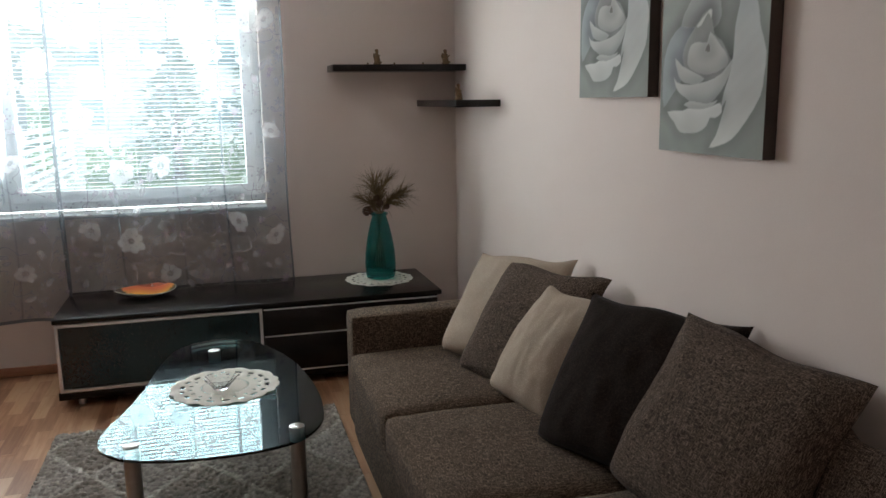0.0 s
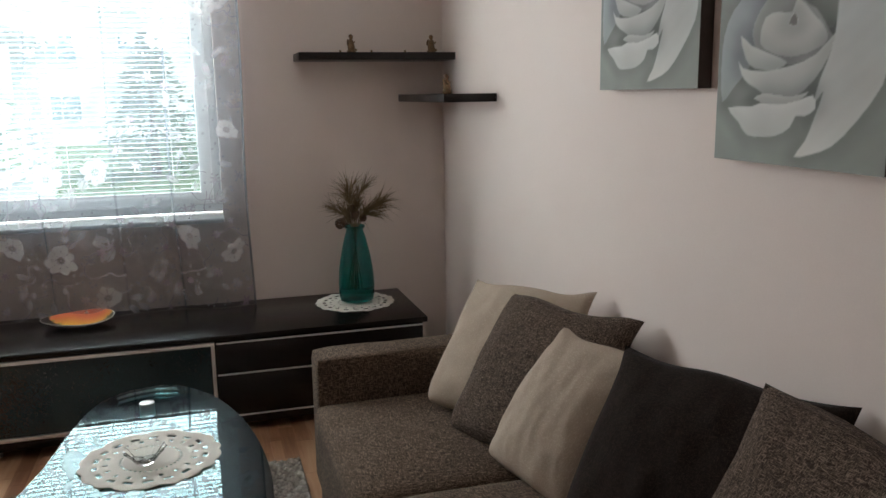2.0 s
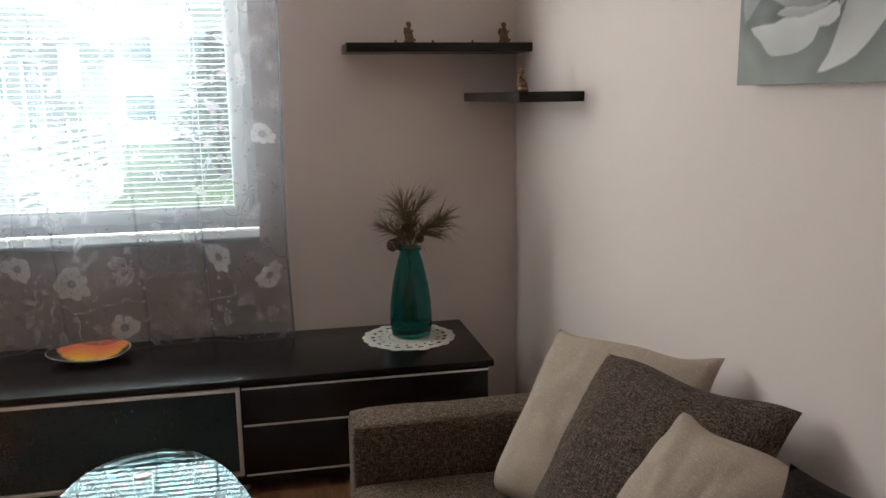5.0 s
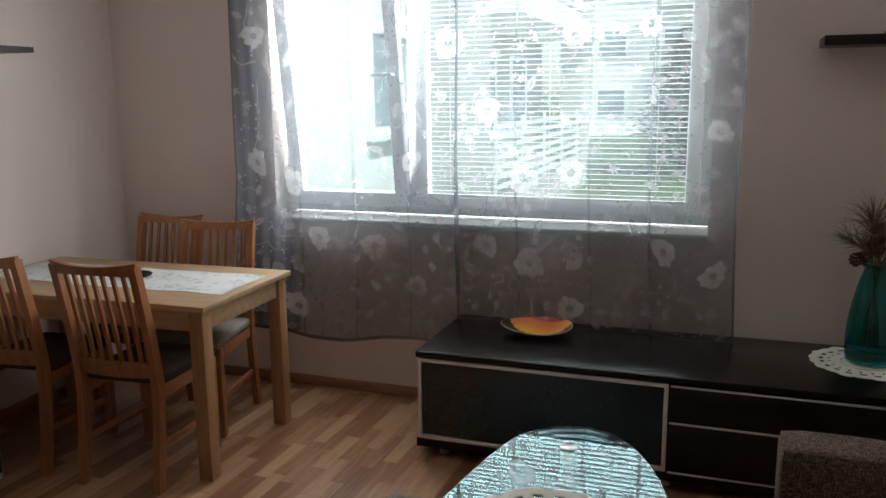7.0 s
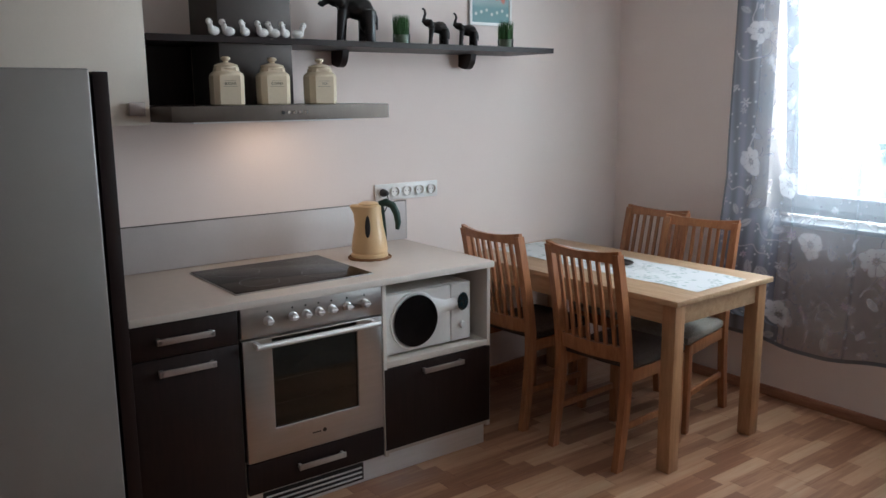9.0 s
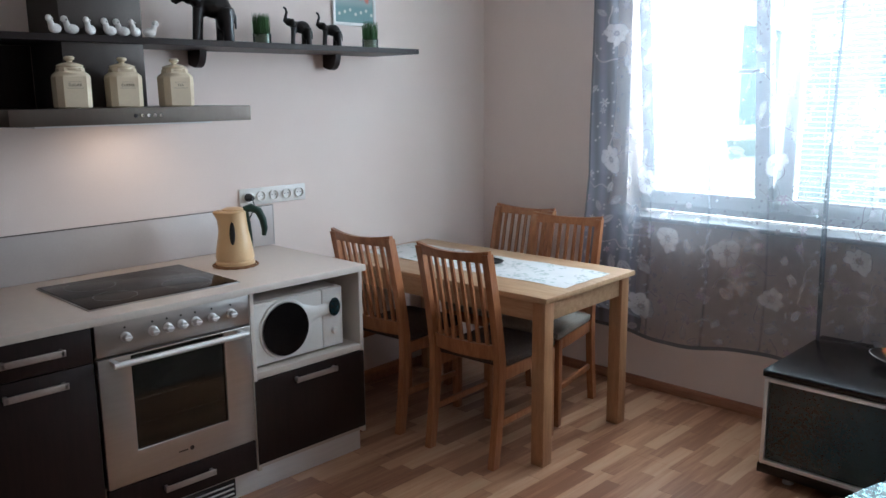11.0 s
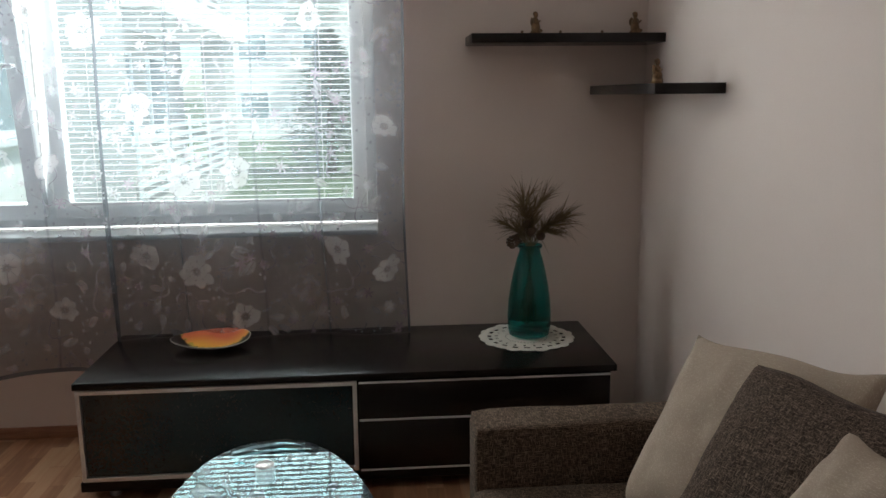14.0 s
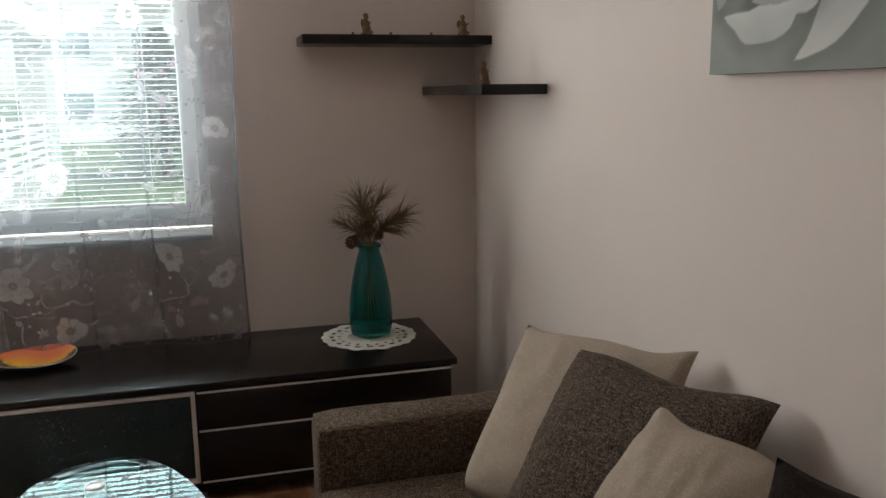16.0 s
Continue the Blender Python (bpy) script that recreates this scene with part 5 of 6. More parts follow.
# ---- rose canvases ----
def rose(W, H0):
    """A white rose, seen from close by, in pale grey-green."""
    def petal(rgb, U, V, pts, base, tip, blur=0.012):
        """A petal by its outline in picture parts; shaded from base to tip colour upwards."""
        P = spline(pts, 2)
        inside = np.zeros(U.shape, bool)
        dmin = np.full(U.shape, 9.0)
        n = len(P)
        for i in range(n):
            (x1, y1), (x2, y2) = P[i], P[(i + 1) % n]
            cond = ((y1 > V) != (y2 > V)) & (U < (x2 - x1) * (V - y1) / ((y2 - y1) + 1e-12) + x1)
            inside ^= cond
            L = (x2 - x1) ** 2 + (y2 - y1) ** 2 + 1e-12
            tt = np.clip(((U - x1) * (x2 - x1) + (V - y1) * (y2 - y1)) / L, 0, 1)
            dmin = np.minimum(dmin, np.hypot(U - x1 - tt * (x2 - x1), V - y1 - tt * (y2 - y1)))
        ys = [p[1] for p in P]
        g = np.clip((V - min(ys)) / (max(ys) - min(ys)), 0, 1)[..., None]
        col = np.array(base) * (1 - g) + np.array(tip) * g
        rim = np.exp(-(dmin / 0.02) ** 2)[..., None] * 0.025 - 0.05 * (1 - np.exp(-(dmin / 0.11) ** 2))[..., None] * (1 - g)
        col = col + rim * inside[..., None]
        outer = np.exp(-(dmin / 0.07) ** 2) * (~inside)
        rgb = rgb * (1 - 0.26 * outer[..., None])
        m = np.where(inside, np.clip(dmin / 0.007, 0, 1), 0)[..., None]
        return rgb * (1 - m) + col * m
    def colour(u, v):
        U, V = u / W, v / (0.78 * W)
        rgb = np.zeros((*U.shape, 3)) + (0.35, 0.375, 0.34)
        rgb = rgb * (0.85 + 0.25 * V[..., None])
        pale, mid, deep = (0.66, 0.655, 0.62), (0.50, 0.51, 0.485), (0.36, 0.385, 0.36)
        for outline, low_tone, high_tone in (
                ([(0.04, 0.33), (0.02, 0.5), (0.03, 0.7), (0.09, 0.84), (0.2, 0.93), (0.33, 0.93), (0.38, 0.9), (0.3, 0.83), (0.24, 0.72), (0.26, 0.63), (0.22, 0.52), (0.11, 0.4)], (0.36, 0.39, 0.385), (0.47, 0.50, 0.53)),
                ([(0.46, 1.16), (0.73, 1.15), (0.8, 0.97), (0.76, 0.85), (0.7, 0.69), (0.61, 0.74), (0.52, 0.87)], (0.29, 0.31, 0.275), (0.38, 0.39, 0.36)),
                ([(0.2, 0.93), (0.29, 1.09), (0.42, 1.22), (0.55, 1.14), (0.6, 0.96), (0.52, 0.87), (0.38, 0.9)], (0.34, 0.35, 0.33), (0.48, 0.49, 0.49)),
                ([(0.48, 1.02), (0.54, 0.84), (0.61, 0.79), (0.69, 0.67), (0.72, 0.6), (0.48, 0.52), (0.3, 0.57), (0.23, 0.69), (0.26, 0.8), (0.36, 0.92)], mid, (0.42, 0.425, 0.39)),
                ([(0.36, 0.91), (0.49, 1.02), (0.51, 0.98), (0.5, 0.95), (0.47, 0.99), (0.41, 0.91)], pale, pale),
                ([(0.31, 0.78), (0.39, 0.8), (0.47, 0.79), (0.5, 0.86), (0.59, 0.77), (0.67, 0.68), (0.66, 0.61), (0.48, 0.56), (0.32, 0.61), (0.28, 0.67)], (0.54, 0.53, 0.50), (0.63, 0.625, 0.59)),
                ([(0.45, 0.73), (0.49, 0.79), (0.51, 0.72)], (0.20, 0.19, 0.17), (0.20, 0.19, 0.17)),
                ([(0.15, 0.7), (0.23, 0.64), (0.35, 0.59), (0.46, 0.54), (0.4, 0.5), (0.26, 0.51), (0.19, 0.57)], mid, pale),
                ([(0.14, 0.57), (0.18, 0.52), (0.31, 0.5), (0.48, 0.52), (0.62, 0.57), (0.72, 0.67), (0.69, 0.55), (0.62, 0.44), (0.51, 0.35), (0.38, 0.32), (0.26, 0.35), (0.31, 0.38), (0.22, 0.43), (0.17, 0.48)], mid, pale),
                ([(0.77, 1.15), (0.89, 1.05), (0.93, 0.86), (0.99, 0.69), (0.98, 0.54), (0.96, 0.41), (0.85, 0.24), (0.74, 0.12), (0.63, 0.07), (0.53, 0.05), (0.59, 0.14), (0.63, 0.25), (0.67, 0.38), (0.62, 0.31), (0.65, 0.45), (0.71, 0.63), (0.72, 0.87), (0.75, 1.01)], pale, (0.47, 0.49, 0.485)),
                ([(0.26, 0.35), (0.34, 0.38), (0.49, 0.36), (0.6, 0.39), (0.53, 0.33), (0.4, 0.31)], mid, pale),
                ([(0.08, 0.3), (0.25, 0.31), (0.31, 0.33), (0.42, 0.32), (0.53, 0.34), (0.62, 0.37), (0.64, 0.3), (0.58, 0.26), (0.53, 0.26), (0.5, 0.2), (0.41, 0.15), (0.27, 0.14), (0.21, 0.16), (0.16, 0.22)], mid, (0.68, 0.675, 0.645))):
            rgb = petal(rgb, U, V, outline, low_tone, high_tone)
        crease = np.sin(26 * U + 9 * np.sin(3.1 * V + 2 * U)) * 0.022 + np.sin(61 * V + 14 * np.sin(4 * U)) * 0.010
        rgb = rgb * (1 + crease[..., None]) * (0.94 + 0.08 * np.sin(3 * U + 5 * V))[..., None]
        return np.concatenate([rgb, np.ones((*U.shape, 1))], -1)
    return colour
M_CANVAS = printed("printed_canvas", "print", 0.75, 900, 0.3)
M_CANVAS_EDGE = paint("canvas_edge", (0.075, 0.058, 0.05), 0.8, vary=0.3, scale=5, fine=700, relief=0.2)
def canvas(y_far, y_near, z0, z1):
    pc = thing("rose_canvas", "deep-edged canvas print of a white rose on the wall", "picture", None, "rose canvases on the wall")
    part("stretcher", box((XR - 0.042, y_near, z0), (XR - 0.001, y_far, z1), 0.002), M_CANVAS_EDGE, pc)
    sheet("print", (XR - 0.0435, y_far, z0), (0, y_near - y_far, 0), (0, 0, z1 - z0), 150, 190, rose(y_far - y_near, z1 - z0), M_CANVAS, pc)
canvas(3.125, 2.575, 1.562, 2.16)
canvas(2.487, 1.938, 1.386, 2.02)

# ---- things on the bench ----
VX, VY, BT = 0.939, 4.83, 0.4825
def doily(name, x, y, z, r, label, scallops=22, ruffle=0.002, seed=0, sag=0.0):
    bm = bmesh.new()
    nr, na = 26, scallops * 8
    grid = []
    for i in range(nr + 1):
        q = i / nr
        row = []
        for k in range(na):
            a = 2 * math.pi * k / na
            rr = r * q * (1 + (0.045 * abs(math.sin(a * scallops / 2)) if q > 0.9 else 0))
            dz = ruffle * q ** 3 * (1 + math.sin(a * scallops * 0.5 + seed)) + 0.0004
            row.append(bm.verts.new((rr * math.cos(a), rr * math.sin(a), dz)))
        grid.append(row)
    for i in range(nr):
        for k in range(na):
            q = (i + 0.5) / nr
            ph = (k % 8) / 8
            hole = (0.60 < q < 0.70 and (k // 4) % 2 == 0 and 0 < k % 4 < 3) or (0.76 < q < 0.86 and 1 < k % 8 < 6 and not (0.80 < q < 0.82)) or (0.42 < q < 0.46 and k % 4 < 2)
            if not hole:
                f = (grid[i][k], grid[i + 1][k], grid[i + 1][(k + 1) % na], grid[i][(k + 1) % na])
                bm.faces.new(f)
    ob = part(name, bm, M_LACE, None, "", pose(x, y, z))
    md = ob.modifiers.new("thick", "SOLIDIFY")
    md.thickness = 0.0016
    md.offset = 1
    return tagged(ob, label, "doily")
doily("doily", VX - 0.015, VY - 0.02, BT, 0.200, "round white crochet doily under the vase", 20)
M_TEAL = glass("teal_glass", (0.055, 0.50, 0.48), 0.02, 1.45, thin=False)
va = thing("vase", "tall teal glass vase with a narrow ringed neck", "vase", pose(VX, VY, BT + 0.003))
prof = [(0, 0.0), (0.070, 0.0), (0.086, 0.008), (0.092, 0.04), (0.094, 0.09), (0.090, 0.16), (0.080, 0.23), (0.068, 0.29), (0.055, 0.345), (0.046, 0.372), (0.044, 0.385), (0.052, 0.392), (0.054, 0.398), (0.052, 0.404), (0.047, 0.404)]
inner = [(0.041, 0.388), (0.043, 0.370), (0.052, 0.340), (0.064, 0.29), (0.076, 0.23), (0.086, 0.16), (0.090, 0.09), (0.087, 0.04), (0.078, 0.022), (0, 0.018)]
part("body", lathe(prof + inner, 48, wob=lambda a, z: 1 + 0.010 * math.cos(4 * a) * (1 if z < 0.3 else 0)), M_TEAL, va)
bq = thing("dried_bouquet", "dried pine twigs, grasses and cones standing in the vase", "dried flowers")
rnd = random.Random(11)
SPRAYS = (((-0.025, 0.0, 0.150), (-0.10, 0.0, 1.0), 150, 0.155, 1.15), ((-0.070, -0.01, 0.075), (-0.9, -0.1, 0.45), 80, 0.115, 0.6),
          ((0.095, 0.0, 0.090), (0.95, 0.1, 0.40), 150, 0.145, 0.55), ((0.065, 0.02, 0.055), (0.8, 0.2, -0.05), 60, 0.125, 0.40), ((0.03, -0.02, 0.17), (0.6, 0.0, 0.8), 50, 0.13, 0.5),
          ((0.0, -0.01, 0.06), (0.1, -0.1, 1.0), 130, 0.110, 0.6), ((-0.03, 0.0, 0.04), (-0.3, -0.1, 0.9), 90, 0.10, 0.7), ((0.04, -0.01, 0.045), (0.5, -0.2, 0.8), 90, 0.10, 0.6), ((0.02, 0.05, 0.08), (0.2, 0.6, 0.8), 60, 0.11, 0.6), ((-0.04, -0.05, 0.06), (-0.4, -0.7, 0.7), 55, 0.09, 0.6))
for (x, y, z), way0, count, length, spread in SPRAYS:
    way0 = Vector(way0).normalized()
    hub = Vector((VX + x, VY + y, BT + 0.405 + z))
    neck = Vector((VX + 0.2 * x, VY + 0.2 * y, BT + 0.40))
    foot = Vector((VX - 0.5 * x, VY - 0.5 * y, BT + 0.06))
    tip = hub + way0 * 0.045
    part("twig", tube([foot, neck, neck.lerp(hub, 0.6) + Vector((0, 0, 0.006)), hub, tip], [0.003, 0.0028, 0.0024, 0.002, 0.001], 6), M_DRIED, bq)
    bm = bmesh.new()
    for j in range(count):
        p = hub.lerp(tip, rnd.uniform(-0.9, 1.0))
        sw = Vector((rnd.gauss(0, 1), rnd.gauss(0, 1), rnd.gauss(0, 0.7))).normalized()
        way = (way0 * rnd.uniform(0.5, 1.0) + sw * spread * rnd.uniform(0.5, 1.2)).normalized()
        L = length * rnd.uniform(0.55, 1.05)
        side = way.orthogonal().normalized() * 0.0010
        bend = Vector((rnd.gauss(0, 0.05), rnd.gauss(0, 0.05), rnd.uniform(-0.14, 0.02))) * L
        h, q = p + way * L * 0.5 - bend * 0.35, p + way * L + bend
        cross = way.cross(side).normalized() * 0.0010
        for w in (side, cross):
            bm.faces.new([bm.verts.new(a) for a in (p - w, p + w, h + w, q, h - w)])
    tagged(part("needles", bm, M_DRIED, bq), "", "", "", "stuff")
M_CONE = paint("pine_cone", (0.10, 0.055, 0.03), 0.8, vary=0.4, fine=150, relief=0.4)
for x, y, z, s in ((-0.075, -0.015, 0.425, 0.030), (0.0, -0.05, 0.470, 0.022), (0.045, -0.02, 0.445, 0.020), (-0.02, -0.03, 0.50, 0.020), (-0.035, 0.04, 0.43, 0.028)):
    bm = bmesh.new()
    for k in range(44):
        f = k / 44
        r = s * math.sin(math.pi * (0.12 + 0.85 * f)) * 0.75
        a = k * 2.4
        blob((r * math.cos(a), r * math.sin(a), s * (2 * f - 1)), (s * 0.30, s * 0.26, s * 0.09), bm, (0, 20, math.degrees(a)), 1)
    part("cone", bm, M_CONE, bq, "", pose(VX + x, VY + y, BT + z, 25 + 900 * x, 40, 0))

pt = thing("plate", "shallow wavy plate painted with a sunset over dark grass", "plate", pose(-0.43, 4.83, BT, 0, 0, 0))
PR = 0.165
bm = lathe([(0, 0), (0.060, 0), (0.064, 0.006), (0.075, 0.010), (0.125, 0.018), (PR, 0.034), (PR + 0.001, 0.038), (PR - 0.003, 0.038), (0.120, 0.0225), (0.070, 0.015), (0, 0.014)], 96)
for v in bm.verts:
    q = math.hypot(v.co.x, v.co.y) / PR
    v.co.z += 0.006 * q ** 3 * math.sin(2 * math.atan2(v.co.y, v.co.x) + 0.4)
    v.co.y *= 0.86
dish = part("dish", bm, M_WHITE, pt)
bm = lathe([(0, 0.0146), (0.035, 0.0149), (0.070, 0.0157), (0.095, 0.0188), (0.120, 0.0233), (0.135, 0.0292), (0.150, 0.0347), (0.1625, 0.0386)], 160)
for v in bm.verts:
    q = math.hypot(v.co.x, v.co.y) / PR
    v.co.z += 0.006 * q ** 3 * math.sin(2 * math.atan2(v.co.y, v.co.x) + 0.4) + 0.0006
    v.co.y *= 0.86
bmesh.ops.subdivide_edges(bm, edges=bm.edges, cuts=2, use_grid_fill=True)
gl = part("glaze", bm, printed("plate_glaze", "print", 0.5, 40, 0.02), pt, "orange and yellow sunset glaze with black reeds")
me = gl.data
co = np.array([v.co[:] for v in me.vertices])
x, y = co[:, 0], co[:, 1]
g = np.clip(y / 0.11 * 0.6 + 0.5 + 0.15 * np.sin(x * 31), 0, 1)[:, None]
col = np.array((0.80, 0.42, 0.03)) * (1 - g) + np.array((0.62, 0.13, 0.06)) * g
hor = np.interp(x, (-0.165, -0.14, -0.082, -0.015, 0.06, 0.12, 0.165), (0.10, 0.055, -0.040, -0.105, -0.100, -0.040, 0.06)) + 0.006 * np.sin(x * 210) * (x < 0.03)
reed = hor + 0.020 + 0.012 * np.sin(x * 150) * np.sin(x * 61)
green = (y < reed + 0.012) & (np.sin(x * 160 + 2 * np.sin(x * 50)) > 0.5)
col[green] = (0.42, 0.30, 0.03)
dark = (y < hor) | ((y < reed) & (np.abs(np.sin(x * 190 + 3 * np.sin(x * 50))) > 0.955)) | ((np.hypot(x, y / 0.86) > 0.150) & (y < 0.03))
col[dark] = (0.02, 0.012, 0.010)
ca = me.color_attributes.new("print", "FLOAT_COLOR", "POINT")
ca.data.foreach_set("color", np.concatenate([col, np.ones((len(col), 1))], 1).astype(np.float32).ravel())

# ---- things on the coffee table ----
doily("doily", -0.02, 3.215, CT + 0.0005, 0.205, "large round ivory crochet doily on the glass table", 18, 0.0025, 2)
M_CRYSTAL = glass("crystal", (0.98, 0.99, 0.99), 0.01, 1.5, thin=False)
bw = part("crystal_bowl", lathe([(0, 0.0), (0.030, 0.0), (0.032, 0.004), (0.040, 0.018), (0.056, 0.036), (0.064, 0.044), (0.061, 0.045), (0.050, 0.035), (0.035, 0.018), (0.024, 0.008), (0, 0.007)], 48, wob=lambda a, z: 1 + 0.06 * math.cos(12 * a) * (z > 0.01)), M_CRYSTAL, None, "", pose(-0.035, 3.19, CT + 0.004))
tagged(bw, "small fluted clear crystal bowl on the doily", "bowl")

# ---- table runner and tray ----
def runner_print(u, v):
    c = np.ones((*u.shape, 4))
    rgb = np.zeros((*u.shape, 3)) + (0.70, 0.71, 0.70)
    rr = random.Random(5)
    for k in range(120):
        cx, cy, a0, r = rr.uniform(0, 1.25), rr.uniform(0, 0.37), rr.uniform(0, 6), rr.uniform(0.02, 0.05)
        a = np.arctan2(v - cy, u - cx)
        d = np.abs(np.hypot(u - cx, v - cy) - r)
        rgb = lay(rgb, soft(d - 0.0015, 0.004) * (np.mod(a - a0, 6.283) < 2.2) * 0.85, (0.24, 0.31, 0.28))
        rgb = lay(rgb, soft(np.hypot(u - cx - r * 0.7, (v - cy) * 1.6) - 0.011, 0.004) * 0.75, (0.28, 0.38, 0.33))
    c[..., :3] = rgb
    return c
rn = thing("table_runner", "white table runner with a fine grey leaf print", "table runner", askew)
def runner_shape(u, v):
    return np.stack([0 * u, 0.006 * np.sin(u * 9), 0.0012 * (1 + np.sin(u * 31 + v * 5)) + 0.0008 * np.sin(v * 17 + u * 4)], -1)
sheet("cloth", (-2.86, 4.085, 0.7512), (1.27, 0, 0), (0, 0.37, 0), 240, 80, runner_print, printed("runner_cloth", "print", 0.9, 700, 0.4), rn, offset=runner_shape)
ty = part("small_tray", lathe([(0, 0), (0.055, 0), (0.075, 0.012), (0.078, 0.013), (0.074, 0.008), (0.055, 0.004), (0, 0.004)], 40), M_BLACKPL, None, "", pose(-2.20, 4.27, 0.7545) @ Matrix.Diagonal((1.2, 0.75, 1, 1)))
tagged(ty, "small black oval tray lying on the runner", "tray")

# ---- rug ----
RX0, RX1, RY0, RY1 = -0.82, 0.52, 1.95, 4.025
def rug_print(u, v):
    c = np.ones((*u.shape, 4))
    n = np.sin(u * 31 + 4 * np.sin(v * 9)) * np.sin(v * 27 + 3 * np.sin(u * 13))
    w = 0.012 * np.sin(v * 40) * np.sin(u * 33)
    p, q = (u / 0.45 + v / 0.62 + w), (u / 0.45 - v / 0.62 + w)
    line = np.minimum(np.abs(p - np.round(p)), np.abs(q - np.round(q)))
    cell = (np.floor(p) + np.floor(q)) % 2
    base = np.array((0.235, 0.205, 0.18)) + (cell[..., None] - 0.5) * 0.05 + 0.012 * n[..., None]
    rs = np.random.RandomState(4)
    k = rs.rand(u.shape[0] // 3 + 1, u.shape[1] // 3 + 1).repeat(3, 0).repeat(3, 1)[:u.shape[0], :u.shape[1]]
    rgb = lay(base, soft(line - 0.03, 0.035) * 0.75, (0.40, 0.365, 0.32)) * (0.62 + 0.75 * k[..., None])
    c[..., :3] = rgb * (0.8 + 0.4 * np.random.RandomState(3).rand(*u.shape))[..., None]
    return c
rg = thing("rug", "shaggy taupe rug with a paler diamond lattice", "rug")
def pile(u, v):
    r = np.random.RandomState(9)
    k = np.random.RandomState(4).rand(u.shape[0] // 3 + 1, u.shape[1] // 3 + 1).repeat(3, 0).repeat(3, 1)[:u.shape[0], :u.shape[1]]
    h = 0.006 + 0.012 * k + 0.005 * r.rand(*u.shape)
    edge = np.minimum(np.minimum(u, 1 - u) * (RX1 - RX0), np.minimum(v, 1 - v) * (RY1 - RY0))
    h = np.where(edge < 0.004, 0.0, h)
    return np.stack([0.003 * (r.rand(*u.shape) - 0.5), 0.003 * (r.rand(*u.shape) - 0.5) + 0.006 * np.sin(u * 6) * (v > 0.99), h], -1)
sheet("rug_surface", (RX0, RY0, 0.0005), (RX1 - RX0, 0, 0), (0, RY1 - RY0, 0), 260, 400, rug_print, printed("rug_pile", "print", 1.0, 300, 0.8), rg, offset=pile)

# ---- outside ----
GZ = -0.6
M_GRASS = paint("lawn", (0.11, 0.16, 0.065), 0.95, vary=0.35, scale=0.8, fine=30, relief=0.5, space=True)
M_RENDER = paint("white_render", (0.82, 0.81, 0.79), 0.9, vary=0.04, scale=0.7, fine=40, space=True)
M_GREYRENDER = paint("grey_render", (0.46, 0.45, 0.42), 0.9, vary=0.08, scale=0.7, fine=40, space=True)
M_FARPANE = paint("far_window_pane", (0.26, 0.34, 0.36), 0.08, vary=0.3, scale=1.0, relief=0)
M_ROOFTILE = paint("roof_grey", (0.16, 0.15, 0.15), 0.8, vary=0.2, space=True)
M_PATH = paint("concrete_paving", (0.36, 0.35, 0.33), 0.9, vary=0.1, scale=2, fine=60, space=True)
bm = bmesh.new()
bmesh.ops.create_grid(bm, x_segments=1, y_segments=1, size=900, matrix=Matrix.Translation((0, 0, GZ)))
structure("ground", bm, M_GRASS, "green lawn around the houses")
structure("pavement", box((-3.0, 15.5, GZ + 0.001), (40, 17.2, GZ + 0.02)), M_PATH, "grey concrete path across the lawn")

def house_window(parent, at, w, h):
    """A window on a wall whose outside faces +x, by its lower left corner."""
    wn2 = part("window", frame_x(-0.02, 0.05, 0, w, 0, h, 0.07, 0.07, 0.07, 0.004), M_WINDOW, parent, "", at)
    part("pane", box((0.0, 0.07, 0.07), (0.015, w - 0.07, h - 0.07)), M_FARPANE, wn2)
    part("sill", box((-0.02, -0.04, -0.06), (0.14, w + 0.04, -0.005)), M_WINDOW, wn2)

wing = thing("neighbour_wing", "white rendered wing of the house with a slatted terrace railing", "building")
FX = -3.05
part("wall", box((FX - 6, 6.6, GZ), (FX, 9.7, 6.4)), M_RENDER, wing, "bright white rendered wall")
# Middle stretch, coloured a darker grey than the white wall beside it.
part("middle_wall", box((FX - 6, 9.7, GZ), (FX - 0.08, 13.2, 6.4)), paint("middle_wall_grey", (0.42, 0.42, 0.41), 0.9, vary=0.08, scale=0.7, fine=40, space=True), wing, "grey wall between the white wall and the terrace")
part("recessed_wall", box((FX - 6, 13.2, GZ), (FX - 1.1, 21.0, 6.4)), M_GREYRENDER, wing, "grey wall set back behind the terrace")
part("base_wall", box((FX - 1.1, 13.2, GZ), (FX + 0.02, 21.0, 0.02)), M_GREYRENDER, wing)
part("pillar", box((FX - 0.45, 20.0, 0.02), (FX + 0.05, 21.2, 6.4)), M_GREYRENDER, wing, "grey corner pillar")
part("soffit", box((FX - 1.1, 13.2, 2.75), (FX + 0.35, 21.2, 3.05)), M_RENDER, wing, "white balcony slab edge")
part("roof", box((FX - 6.3, 6.3, 6.4), (FX + 0.4, 21.5, 6.7)), M_ROOFTILE, wing)
house_window(wing, pose(FX + 0.01, 8.65, 1.18), 1.05, 1.05)
house_window(wing, pose(FX + 0.01, 8.65, 3.9), 1.05, 1.2)
house_window(wing, pose(FX + 0.01, 11.4, 3.9), 1.05, 1.2)
house_window(wing, pose(FX - 1.09, 15.6, 0.75), 1.3, 1.6)
house_window(wing, pose(FX - 1.09, 18.0, 0.75), 1.3, 1.6)
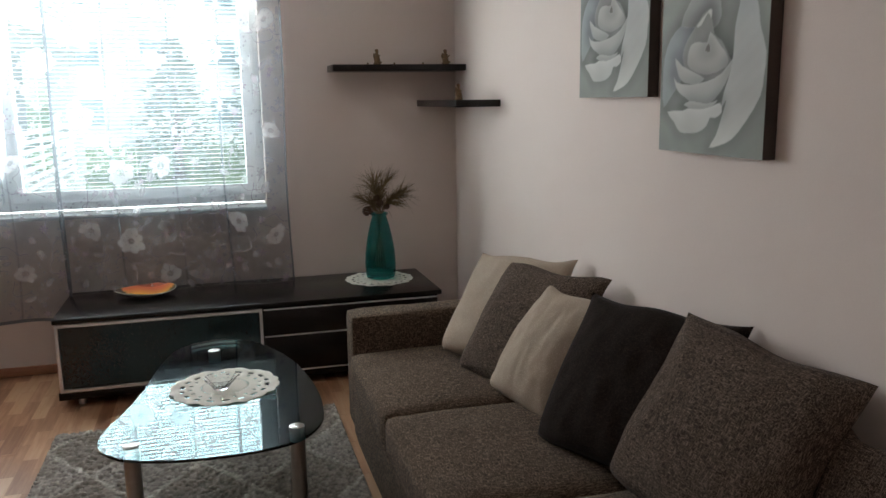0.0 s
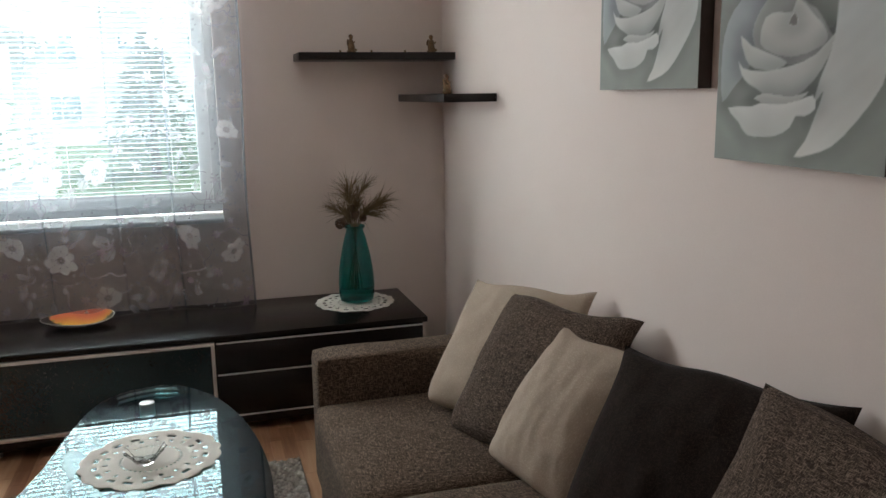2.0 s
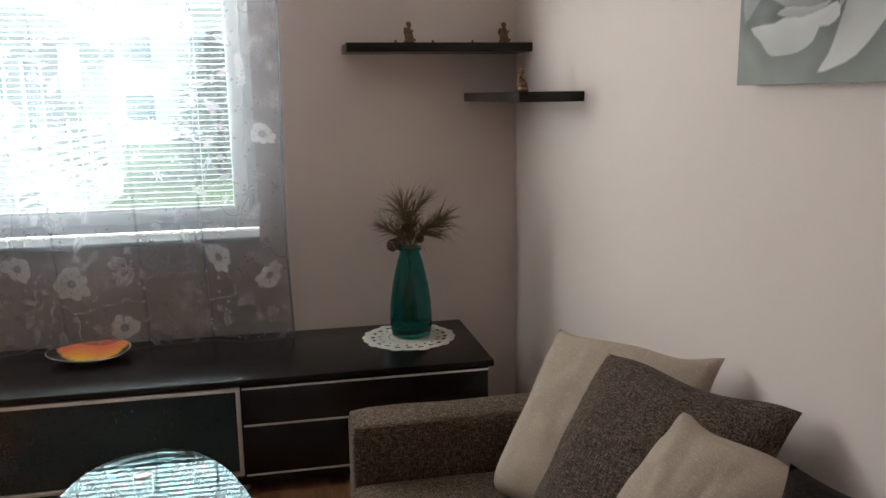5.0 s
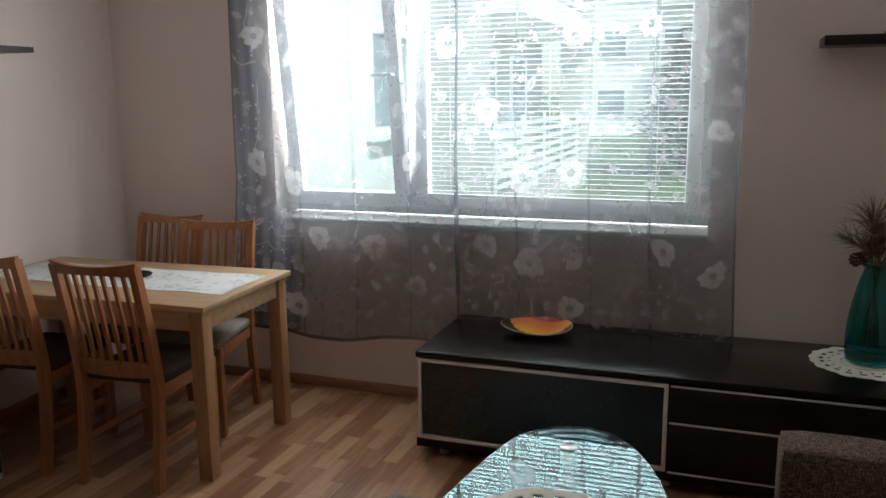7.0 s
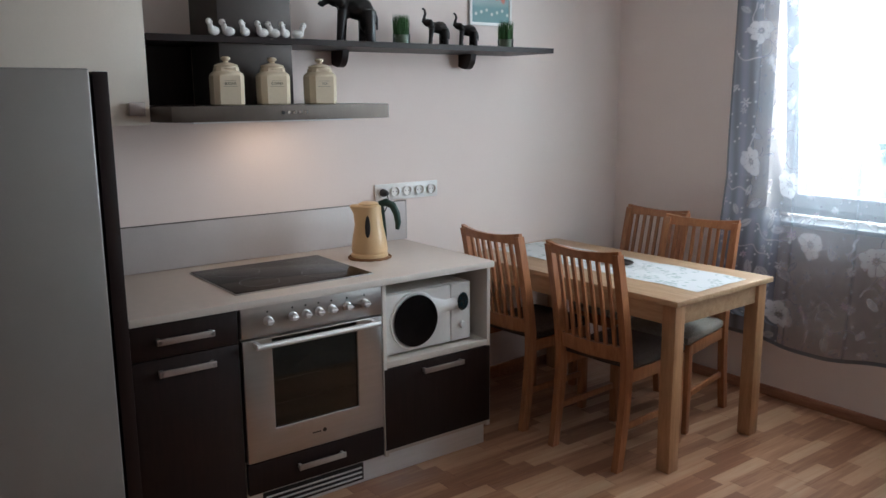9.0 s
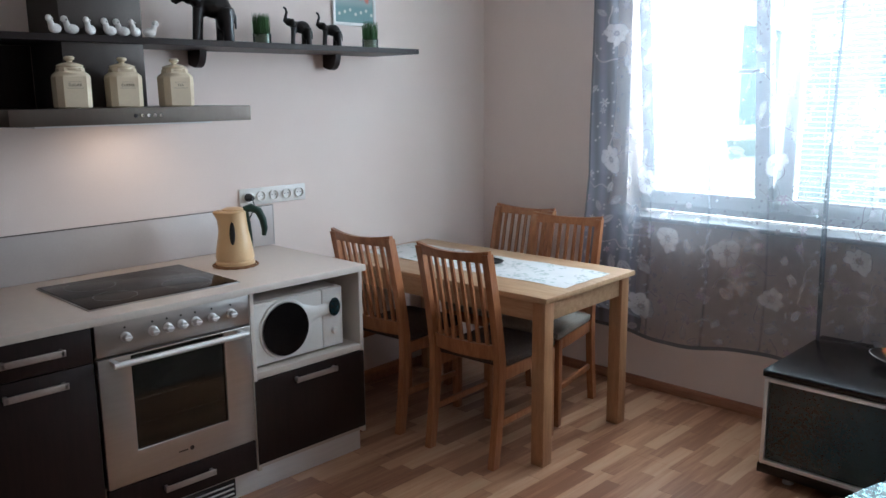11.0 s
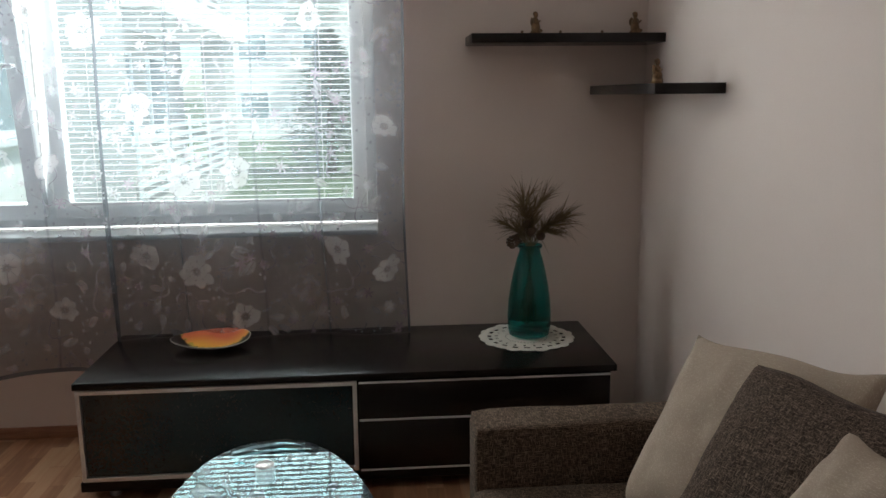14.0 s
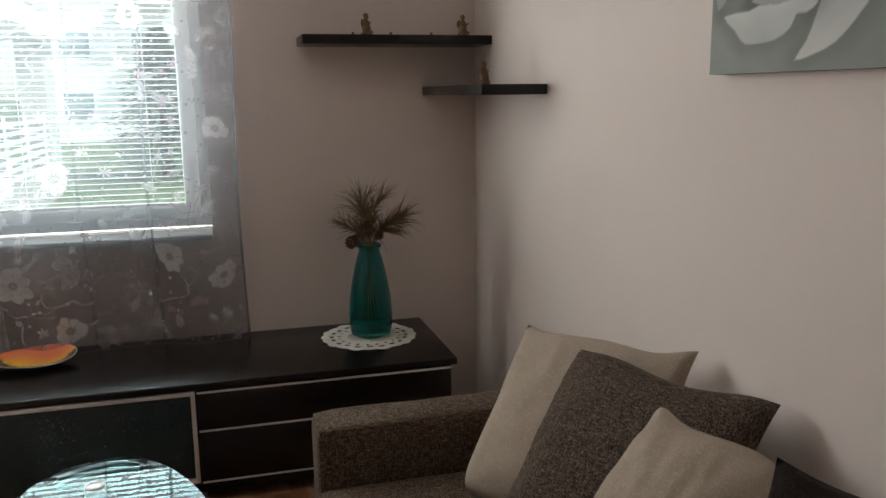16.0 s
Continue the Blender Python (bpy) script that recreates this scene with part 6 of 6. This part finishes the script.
for k in range(7):
    z = 0.12 + k * 0.155
    part("railing_slat", box((FX + 0.00, 13.2, z), (FX + 0.03, 20.0, z + 0.07)), M_WINDOW, wing)
    part("railing_slat", box((FX + 0.00, 13.2, z + 2.95), (FX + 0.03, 20.0, z + 3.02)), M_WINDOW, wing)
for k in range(5):
    part("railing_post", box((FX - 0.05, 13.25 + k * 1.66, 0.02), (FX - 0.005, 13.31 + k * 1.66, 1.22)), M_WINDOW, wing)

def block(x0, x1, y0, y1, h, label, wallm):
    """A far block of flats whose windows face -y."""
    bl = thing("apartment_block", label, "building")
    part("wall", box((x0, y0, GZ), (x1, y1, h)), wallm, bl)
    part("roof", box((x0 - 0.3, y0 - 0.3, h), (x1 + 0.3, y1 + 0.3, h + 0.3)), M_ROOFTILE, bl)
    n = int((x1 - x0) / 3.2)
    for f in range(int(h / 2.9)):
        for i in range(n):
            x = x0 + 0.9 + i * (x1 - x0 - 0.8) / n
            z = 0.4 + f * 2.9
            w2 = part("window", ring(x, x + 1.5, z, z + 1.4, 0.08, y0 - 0.06, y0 + 0.02, bev=0), M_WINDOW, bl)
            part("pane", box((x + 0.08, y0 - 0.02, z + 0.08), (x + 1.42, y0 - 0.004, z + 1.32)), M_FARPANE, w2)
            if i % 2:
                part("balcony", box((x - 0.5, y0 - 1.2, z - 0.45), (x + 2.0, y0 - 0.07, z - 0.25)), M_RENDER, bl)
                part("balcony_rail", box((x - 0.5, y0 - 1.2, z - 0.25), (x + 2.0, y0 - 1.12, z + 0.55)), M_GREYRENDER, bl)
block(-7.5, 16.0, 44.0, 56.0, 14.0, "pale rendered block of flats with balconies behind the lawn", M_RENDER)
block(-34.0, -9.5, 30.0, 42.0, 11.0, "white rendered block of flats with rows of windows", M_RENDER)

M_LEAF = paint("conifer_needles", (0.12, 0.165, 0.10), 0.8, vary=0.45, scale=3, fine=60, relief=0)
M_BARK = paint("bark", (0.10, 0.07, 0.05), 0.95, vary=0.4, scale=8, relief=0.6)
def conifer(x, y, h, r, seed):
    tr2 = thing("tree", "bushy green conifer with uneven branches on the lawn", "tree", pose(x, y, GZ), "trees on the lawn")
    part("trunk", tube([(0, 0, 0), (0.02, 0, h * 0.5), (0, 0, h)], [0.14, 0.08, 0.02], 10), M_BARK, tr2)
    rnd = random.Random(seed)
    bm = bmesh.new()
    for k in range(5200):
        f = rnd.random() ** 0.8
        z = 0.35 + (h - 0.35) * f
        rr = r * (1 - f) ** 0.75 * (0.8 + 0.35 * math.sin(7 * f * 6.28 + 3 * math.sin(k)))
        a = rnd.uniform(0, 6.283)
        q = rr * rnd.uniform(0.45, 1.05)
        p = Vector((q * math.cos(a), q * math.sin(a), z - 0.18 * q))
        d = Vector((math.cos(a), math.sin(a), rnd.uniform(-0.5, 0.4))).normalized()
        s = Vector((-math.sin(a), math.cos(a), rnd.uniform(-0.4, 0.4))) * rnd.uniform(0.03, 0.06)
        L = rnd.uniform(0.12, 0.26)
        bm.faces.new([bm.verts.new(w) for w in (p - s, p + d * L * 0.4 - s * 0.9, p + d * L, p + d * L * 0.4 + s, p + s)])
    tagged(part("crown", bm, M_LEAF, tr2), "", "", "", "stuff")
conifer(-1.0, 24.5, 3.9, 1.7, 3)
conifer(1.6, 27.0, 4.6, 1.9, 4)
conifer(4.4, 26.0, 3.6, 1.6, 5)

# ---- floor boards ----
bw2, bl2 = 0.1965, 1.28
cache = {}
xs = XL
col_i = 0
floor = tagged(new("floor"), "laminate floor boards in a warm three-strip beech pattern", "", "", "structure")
while xs < XR - 0.005:
    xe = min(xs + bw2, XR)
    ys = YB - ((col_i * 0.427) % bl2)
    while ys < YF - 0.005:
        y0, y1 = max(ys, YB), min(ys + bl2, YF)
        if y1 - y0 > 0.02:
            key = (round(xe - xs, 4), round(y1 - y0, 4))
            if key not in cache:
                me = bpy.data.meshes.new("board")
                bm = bmesh.new()
                g = 0.0003
                w, l = xe - xs - g, y1 - y0 - g
                v = [bm.verts.new(p) for p in ((0, 0, -0.008), (w, 0, -0.008), (w, l, -0.008), (0, l, -0.008), (0, 0, -0.0006), (w, 0, -0.0006), (w, l, -0.0006), (0, l, -0.0006), (0.0006, 0.0006, 0), (w - 0.0006, 0.0006, 0), (w - 0.0006, l - 0.0006, 0), (0.0006, l - 0.0006, 0))]
                for q in ((0, 1, 5, 4), (1, 2, 6, 5), (2, 3, 7, 6), (3, 0, 4, 7), (4, 5, 9, 8), (5, 6, 10, 9), (6, 7, 11, 10), (7, 4, 8, 11), (8, 9, 10, 11), (3, 2, 1, 0)):
                    bm.faces.new([v[i] for i in q])
                bm.to_mesh(me)
                bm.free()
                me.materials.append(M_FLOOR)
                cache[key] = me
            o = new("board", cache[key])
            o.location = (xs, y0, 0)
            o.parent = floor
        ys += bl2
    xs += bw2
    col_i += 1
